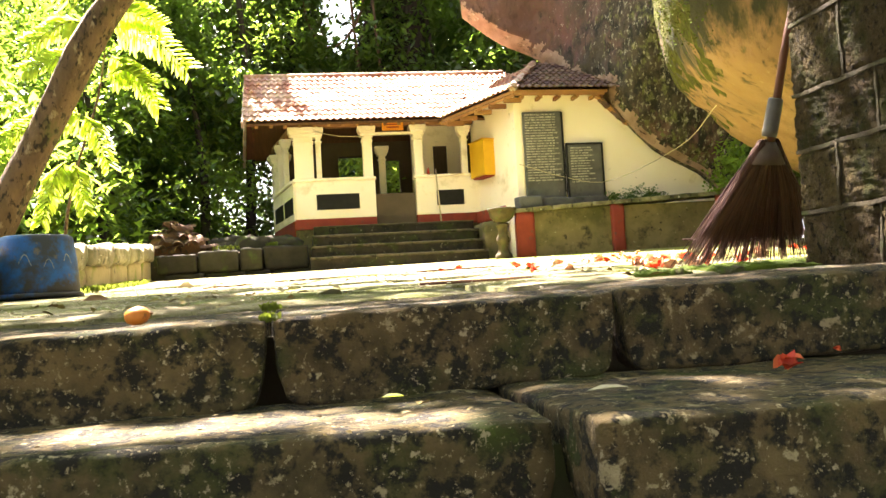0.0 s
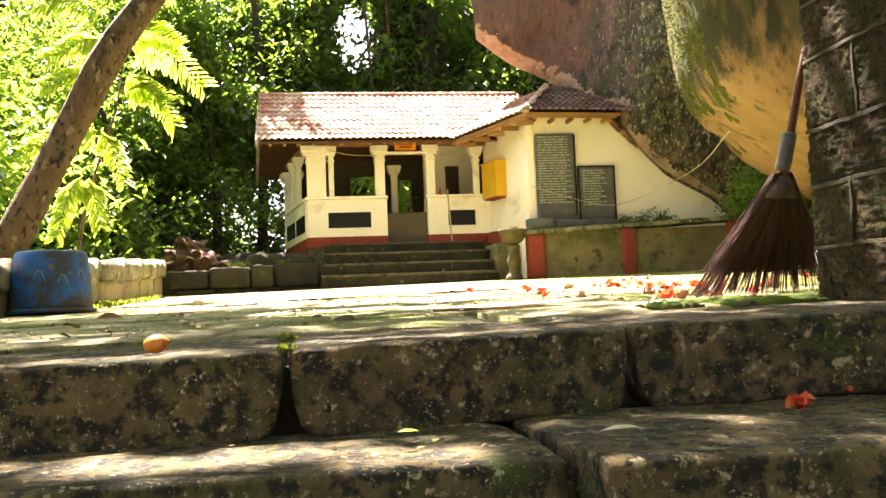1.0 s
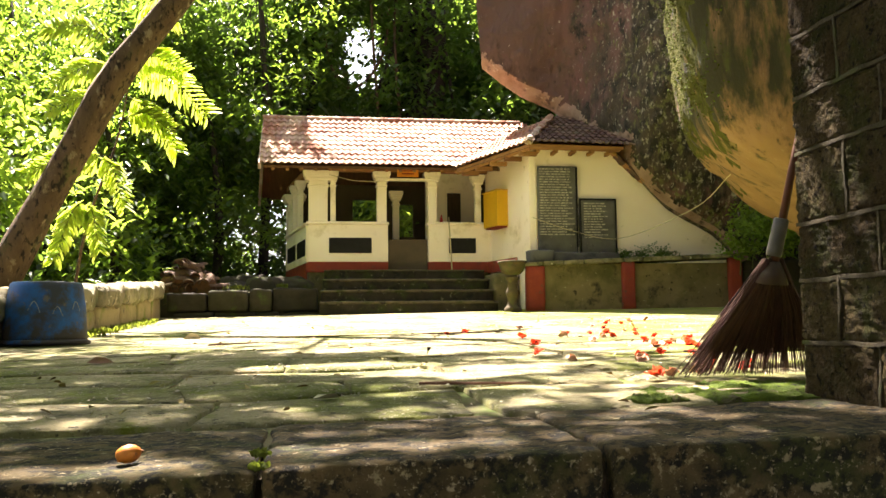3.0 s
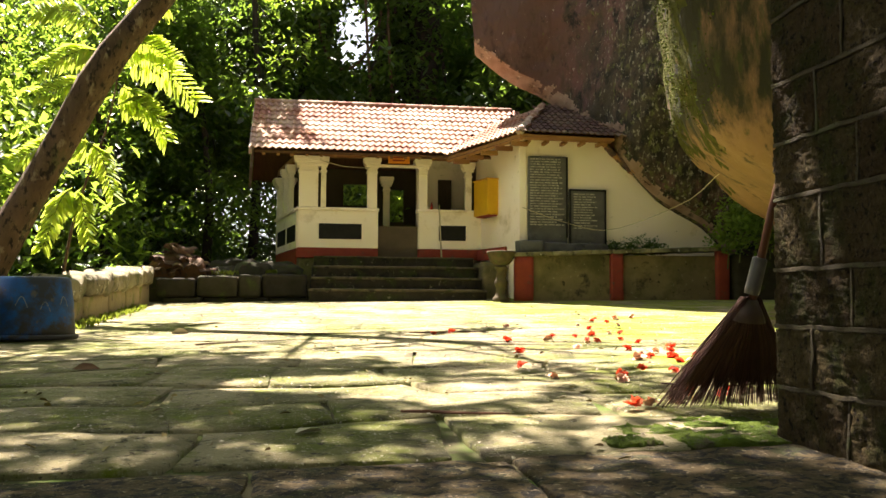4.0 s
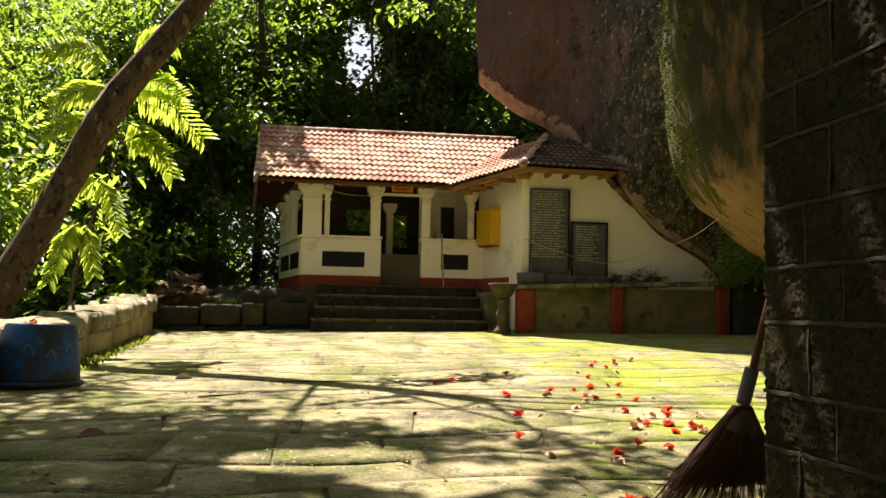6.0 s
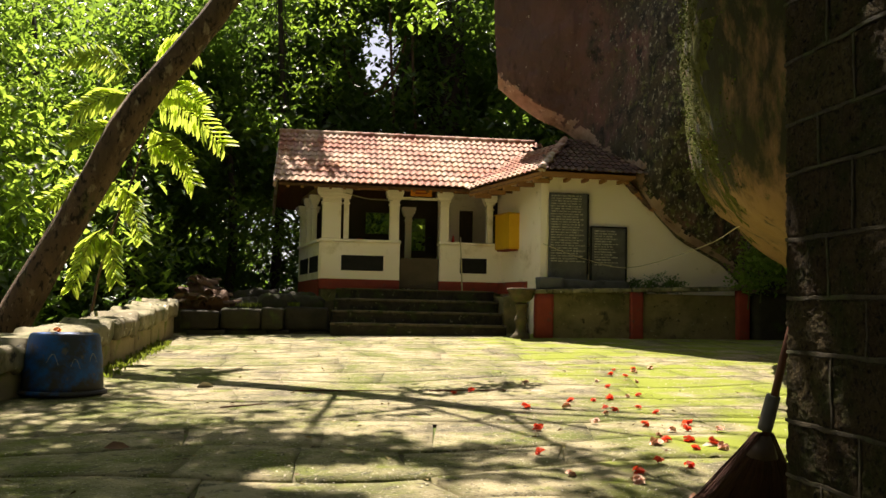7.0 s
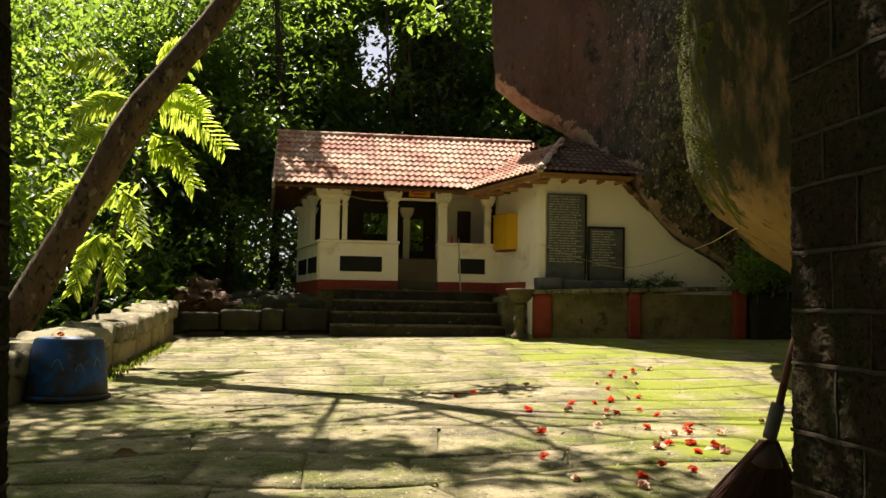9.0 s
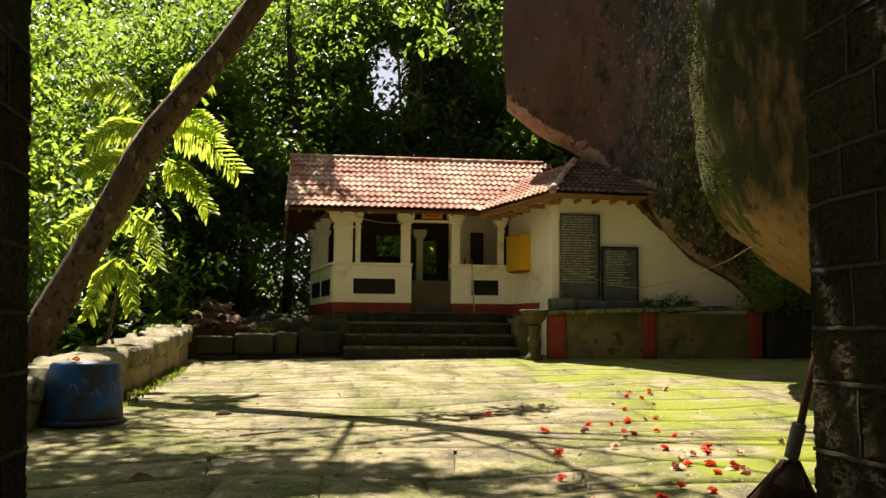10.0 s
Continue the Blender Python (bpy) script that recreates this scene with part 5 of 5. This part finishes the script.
sap = thing("frond_sapling", "sapling with bright yellow-green feathery fronds beside the leaning tree", "sapling")
part("stem", tube(curve_points([(-4.1, 12.7, -0.4), (-3.9, 12.6, 0.9), (-3.55, 12.55, 2.0), (-3.4, 12.5, 2.9)], 12), [0.022 - 0.0014 * i for i in range(12)], 8), M_BARK, sap, smooth=True)
for a, b, w in (((-3.5, 2.80), (-4.25, 2.62), 0.34), ((-3.35, 2.85), (-2.55, 2.30), 0.36), ((-3.42, 2.45), (-2.85, 1.80), 0.30), ((-3.5, 2.35), (-4.25, 2.25), 0.28),
                ((-3.65, 1.75), (-4.50, 1.55), 0.32), ((-3.7, 1.75), (-3.42, 1.15), 0.26), ((-3.85, 1.2), (-3.68, 0.65), 0.26), ((-3.9, 1.25), (-4.15, 0.55), 0.28),
                ((-3.4, 2.9), (-2.8, 2.72), 0.30), ((-3.45, 2.2), (-2.95, 2.05), 0.26), ((-3.6, 3.1), (-4.35, 3.25), 0.32), ((-3.4, 3.2), (-2.9, 3.35), 0.30)):
    frond((a[0], 12.45, a[1]), (b[0], 12.3 + 0.2 * (w > 0.3), b[1]), w, sap)


def shrub(name, blobs, density, leaf, mat, label, sub=0.25):
    t = thing(name, label, "shrub")
    for b in blobs:
        z0 = min(b[2] - b[5], b[2]) - 0.25
        part("stem", tube([(b[0], b[1], z0), (b[0] + 0.03, b[1], b[2])], [0.012, 0.006], 5), M_STALK, t)
    tagged(leaves("foliage", clump_points(blobs, density, sub), leaf[0], leaf[1], mat, t), kind="stuff")
    return t


# stands in the boulder's shade, so the bright leaf colour supplies its light
shrub("shrub", [(5.35, 14.6, 1.12, 0.42, 0.3, 0.28), (5.85, 14.6, 1.25, 0.45, 0.3, 0.35), (5.6, 14.8, 1.42, 0.4, 0.3, 0.25), (5.15, 14.6, 0.9, 0.22, 0.2, 0.16), (6.25, 14.6, 1.1, 0.35, 0.3, 0.35)], 120, (0.075, 0.04), M_LEAFLIGHT,
      "leafy green shrub growing at the end of the ledge", 0.2)
shrub("moss_mound", [(3.75, 15.36, 0.84, 0.22, 0.10, 0.12), (4.05, 15.34, 0.88, 0.26, 0.10, 0.15), (4.3, 15.32, 0.83, 0.16, 0.10, 0.09)], 420, (0.05, 0.022), M_LEAF,
      "dark mossy fern mound growing on the ledge", 0.10)
ob = part("ledge_pot", rough_block((5.3, 14.7, -0.2), (6.4, 15.5, 0.75), 6, 0.1, 0.06, 4, 8), M_RUBBLE, None, smooth=True)
tagged(ob, "rough stone bank beneath the shrub", "stone")


def tuft(blob_list, n, h, mat, name, label, parent=None):
    c, ax = [], []
    for x, y, z, r in blob_list:
        for _ in range(n):
            a, q = rng.uniform(0, 6.28), r * math.sqrt(rng.uniform())
            v = np.array([rng.normal(0, 0.35), rng.normal(0, 0.35), 1.0])
            c.append((x + q * math.cos(a), y + q * math.sin(a) * 0.6, z + h * 0.45))
            ax.append(v)
    v, f = leaf_arrays(np.array(c), h, 0.012 + h * 0.05, axis=np.array(ax))
    ob = from_arrays(name, v, f, 4, mat)
    tagged(ob, label, "grass", kind="stuff")


tuft([(-3.40, 10.4 + 0.33 * k, ground_z(-3.4, 10.4 + 0.33 * k), 0.14) for k in range(12)], 40, 0.07, M_GRASS, "wall_weeds", "sunlit weeds along the foot of the low wall")
tuft([(-2.45, 16.0, 0.36, 0.2), (-1.75, 16.1, 0.38, 0.1)], 60, 0.09, M_GRASS, "bank_grass", "pale sunlit grass on the bank")
tuft([(-1.46, 3.62, -0.56, 0.02), (-1.46, 3.66, -0.54, 0.02), (0.1, 14.9, -0.06, 0.05), (-1.1, 15.3, -0.06, 0.08)], 26, 0.02, M_GRASS, "joint_grass", "small bright grass in the stone joints")

# moss beside the pier foot
for k, (x, y, r) in enumerate(((0.02, 4.42, 0.17), (0.30, 4.55, 0.20), (-0.16, 4.58, 0.12), (0.12, 4.68, 0.14), (-0.30, 4.40, 0.09), (0.52, 4.62, 0.15))):
    ob = part("moss_patch", rough_block((x - r, y - r * 0.7, ground_z(x, y) - 0.03), (x + r, y + r * 0.7, ground_z(x, y) + 0.008), 14, 0.03, 0.012, 14, 12 + k, 1.2), M_MOSS, None, smooth=True)
    tagged(ob, "bright green moss cushion on the paving by the pier", "moss", "moss cushions")

# ---- small things on the ground ----
fruit = thing("fruit", "fallen orange-brown ripe fruit on the top step", "fruit")
part("flesh", lathe([(0.002, -0.034), (0.014, -0.030), (0.023, -0.014), (0.026, 0.004), (0.021, 0.020), (0.011, 0.031), (0.002, 0.035)], 16), M_FRUIT, fruit, smooth=True)
part("stalk_end", lathe([(0.006, 0.033), (0.004, 0.038), (0.001, 0.042)], 8), M_DRY, fruit)
fruit.matrix_world = Matrix.Translation((-1.735, 3.735, ground_z(-1.735, 3.735) + 0.012)) @ Euler((0, radians(82), radians(20))).to_matrix().to_4x4() @ Matrix.Scale(0.78, 4)


def flower_thing(x, y, z, size, mat, label, k):
    t = tagged(new("fallen_flower"), label, "flower", "fallen flowers")
    t.location = (x, y, z)
    n = 11
    th = [i * 2.4 + k for i in range(n)]
    c = np.array([(0.27 * size * math.cos(a) * (0.4 + 0.6 * (i % 3) / 2), 0.27 * size * math.sin(a) * (0.4 + 0.6 * (i % 3) / 2), size * (0.08 + 0.30 * ((i * 0.37 + k * 0.21) % 1))) for i, a in enumerate(th)])
    ax = np.array([(math.cos(a), math.sin(a), 0.9 - 1.8 * ((i * 0.61) % 1)) for i, a in enumerate(th)])
    v, f = leaf_arrays(c, size * 0.6, size * 0.55, axis=ax)
    from_arrays("petals", v, f, 4, mat, t)
    return t


spots = [(1.6, 10.47), (2.2, 10.95), (0.86, 8.67), (1.22, 8.88), (1.09, 8.26), (0.86, 7.51), (-0.08, 6.04), (0.5, 6.34), (0.21, 5.85), (0.29, 6.07), (0.85, 6.63), (1.01, 6.62),
         (0.91, 6.89), (0.96, 7.28), (-0.1, 6.62), (0.67, 8.68), (0.57, 9.84), (-0.03, 5.08), (0.04, 5.1), (0.3, 5.35), (0.45, 5.3), (0.2, 5.2), (1.75, 10.8), (1.9, 10.6), (2.0, 10.9), (1.7, 10.3),
         (0.35, 5.5), (0.62, 6.2)]
for _ in range(30):
    spots.append((1.0 + rng.normal(0, 0.55), 8.2 + rng.normal(0, 1.3)))
for k, (x, y) in enumerate(spots):
    flower_thing(x, y, ground_z(x, y) + 0.004, rng.uniform(0.05, 0.08) * (1.15 if y < 7 else 1.0), M_PINK if k % 5 in (1, 3) else M_PETAL,
                 "faded pale pink fallen flower on the paving" if k % 5 in (1, 3) else "crumpled bright red fallen flower on the paving", k)
flower_thing(-0.46, 3.42, -0.708, 0.06, M_PETAL, "crumpled bright red fallen flower on the step", 2)
flower_thing(-0.30, 3.50, -0.690, 0.02, M_PETAL, "small red petal scrap on the step", 4)


flower_thing(-3.72, 10.2, wall_top(10.2) + 0.005, 0.09, M_ORANGE, "orange marigold lying on the low wall", 3)


def litter():
    n = 420
    x = rng.uniform(-3.3, 4.5, n)
    y = 4.1 + 11.0 * rng.uniform(0, 1, n)
    c = np.stack([x, y, ground_z(x, y) + 0.012], 1)
    ang = rng.uniform(0, 6.28, n)
    ax = np.stack([np.cos(ang), np.sin(ang), rng.normal(0, 0.12, n)], 1)
    v, f = leaf_arrays(c, 0.038, 0.02, axis=ax)
    tagged(from_arrays("leaf_litter", v, f, 4, M_FALLEN), "scattered small yellow and brown fallen leaves", "leaf litter", kind="stuff")
    n = 2600
    x, y = rng.uniform(-2.8, 3.5, n), rng.uniform(4.4, 12.5, n)
    c = np.stack([x, y, ground_z(x, y) + 0.008], 1)
    ang = rng.uniform(0, 6.28, n)
    ax = np.stack([np.cos(ang), np.sin(ang), rng.normal(0, 0.2, n)], 1)
    v, f = leaf_arrays(c, 0.016, 0.009, axis=ax)
    tagged(from_arrays("petal_specks", v, f, 4, M_PALE), "tiny pale petal specks strewn over the paving", "leaf litter", kind="stuff")
    n = 40
    x, y = rng.uniform(-2.0, -0.2, n), rng.uniform(3.05, 3.55, n)
    c = np.stack([x, y, np.full(n, -0.722)], 1)
    ang = rng.uniform(0, 6.28, n)
    ax = np.stack([np.cos(ang), np.sin(ang), rng.normal(0, 0.12, n)], 1)
    v, f = leaf_arrays(c, 0.013, 0.006, axis=ax)
    tagged(from_arrays("step_litter", v, f, 4, M_FALLEN), "tiny leaf scraps on the step", "leaf litter", kind="stuff")


litter()
for x, y, z, l, w, a, m, lab in ((-1.25, 3.32, -0.705, 0.05, 0.012, 0.1, M_GRASS, "narrow green fallen leaf on the step"), (-1.22, 3.16, -0.702, 0.035, 0.022, 1.0, M_FALLEN, "small yellow fallen leaf on the step"),
                                 (-0.92, 3.16, -0.70, 0.10, 0.014, 0.1, M_PALE, "pale dry curled leaf on the step"), (-2.34, 9.75, None, 0.16, 0.09, 0.4, M_PALE, "pale dry leaf on the paving"),
                                 (-1.30, 4.75, None, 0.10, 0.05, 0.6, M_PALE, "pale curled leaf on the paving"), (-2.5, 7.0, None, 0.16, 0.06, 0.2, M_DRY, "brown dead leaf on the paving"),
                                 (-2.02, 6.69, None, 0.05, 0.03, 1.2, M_FALLEN, "yellow fallen leaf on the paving"), (0.55, 9.3, None, 0.16, 0.05, 0.0, M_PALE, "white scrap on the paving"),
                                 (1.0, 6.75, None, 0.20, 0.06, 0.3, M_PALE, "crumpled white petals on the paving")):
    v, f = leaf_arrays(np.array([(x, y, (ground_z(x, y) if z is None else z) + 0.012)]), l, w, axis=np.array([(math.cos(a), math.sin(a), 0.1)]))
    tagged(from_arrays("fallen_leaf", v, f, 4, m), lab, "leaf", "fallen leaves")
for k, (x, y, l, a) in enumerate(((-0.75, 5.05, 0.42, -0.35), (-1.9, 8.6, 0.4, 0.5), (-1.1, 9.4, 0.9, -0.05), (-0.05, 9.35, 0.7, 0.03))):
    p = [Vector((x + math.cos(a) * l * (i / 4 - 0.5), y + math.sin(a) * l * (i / 4 - 0.5) + 0.01 * math.sin(i * 2), 0)) for i in range(5)]
    for q in p:
        q.z = ground_z(q.x, q.y) + 0.009
    ob = part("twig", tube(p, [0.006, 0.007, 0.006, 0.005, 0.003], 6), M_DRY, None)
    tagged(ob, "thin dry brown twig on the paving", "twig", "twigs")

# ---- courtyard paving ----
court = thing("courtyard", "mossy courtyard paved with worn stone slabs", "paving", kind="structure")
for y0, y1, sunk, mat in ((3.9, 7.7, 0.026, M_JOINT), (7.71, 17.2, 0.003, M_PAVE)):
    v = [(x, y, ground_z(x, y) - sunk) for y in np.linspace(y0, y1, 12) for x in np.linspace(-4.2, 7.0, 8)]
    f = [(j * 8 + i, j * 8 + i + 1, (j + 1) * 8 + i + 1, (j + 1) * 8 + i) for j in range(11) for i in range(7)]
    from_arrays("bedding", v, f, 4, mat, court)
y = 4.31
while y < 15.45:
    h = rng.uniform(0.48, 0.74)
    x = -4.0 + rng.uniform(0, 0.5)
    while x < 6.6:
        w = rng.uniform(0.6, 1.3)
        g = 0.009
        cs = [Vector((x + g, y + g, 0)), Vector((x + w - g, y + g, 0)), Vector((x + w - g, y + h - g, 0)), Vector((x + g, y + h - g, 0))]
        if y > 7.6:
            g = 0.0
            cs = [Vector((x + g, y + g, 0)), Vector((x + w - g, y + g, 0)), Vector((x + w - g, y + h - g, 0)), Vector((x + g, y + h - g, 0))]
        near = max(0.0, min(1.0, (7.8 - y) / 2.6))
        dz = rng.normal(0, 0.006) * near
        ring = []
        for c in cs:
            c.x += rng.normal(0, 0.03) * near
            c.y += rng.normal(0, 0.022) * near
        n = 5
        vs, fs = [], []
        mid = (cs[0] + cs[1] + cs[2] + cs[3]) / 4
        for j in range(n + 1):
            for i in range(n + 1):
                a, b = i / n, j / n
                p = (cs[0] * (1 - a) + cs[1] * a) * (1 - b) + (cs[3] * (1 - a) + cs[2] * a) * b
                edge = min(i, n - i, j, n - j) == 0
                p = p + Vector((noise.noise(p * 0.7) * 0.25, noise.noise(p * 0.6 + Vector((5, 0, 0))) * 0.45 * min(1.0, (p.y - 4.3) * 1.5), 0))
                if edge:
                    p += Vector((noise.noise(p * 7) * 0.014, noise.noise(p * 7 + Vector((9, 0, 0))) * 0.012, 0)) * near
                zz = ground_z(p.x, p.y) + dz + noise.noise(p * 3.0) * 0.006 * near + noise.noise(p * 9) * 0.003 * near - (0.010 * near if edge else 0)
                vs.append((p.x, p.y, zz))
        for j in range(n):
            for i in range(n):
                o = j * (n + 1) + i
                fs.append((o, o + 1, o + n + 2, o + n + 1))
        border = [i for i in range(n + 1)] + [j * (n + 1) + n for j in range(1, n + 1)] + [n * (n + 1) + i for i in range(n - 1, -1, -1)] + [j * (n + 1) for j in range(n - 1, 0, -1)]
        o = len(vs)
        for b in border:
            vs.append((vs[b][0], vs[b][1], vs[b][2] - 0.035))
        for k in range(len(border)):
            k2 = (k + 1) % len(border)
            fs.append((border[k2], border[k], o + k, o + k2))
        from_arrays("paving_slab", vs, fs, 4, M_PAVE, court)
        x += w
    y += h
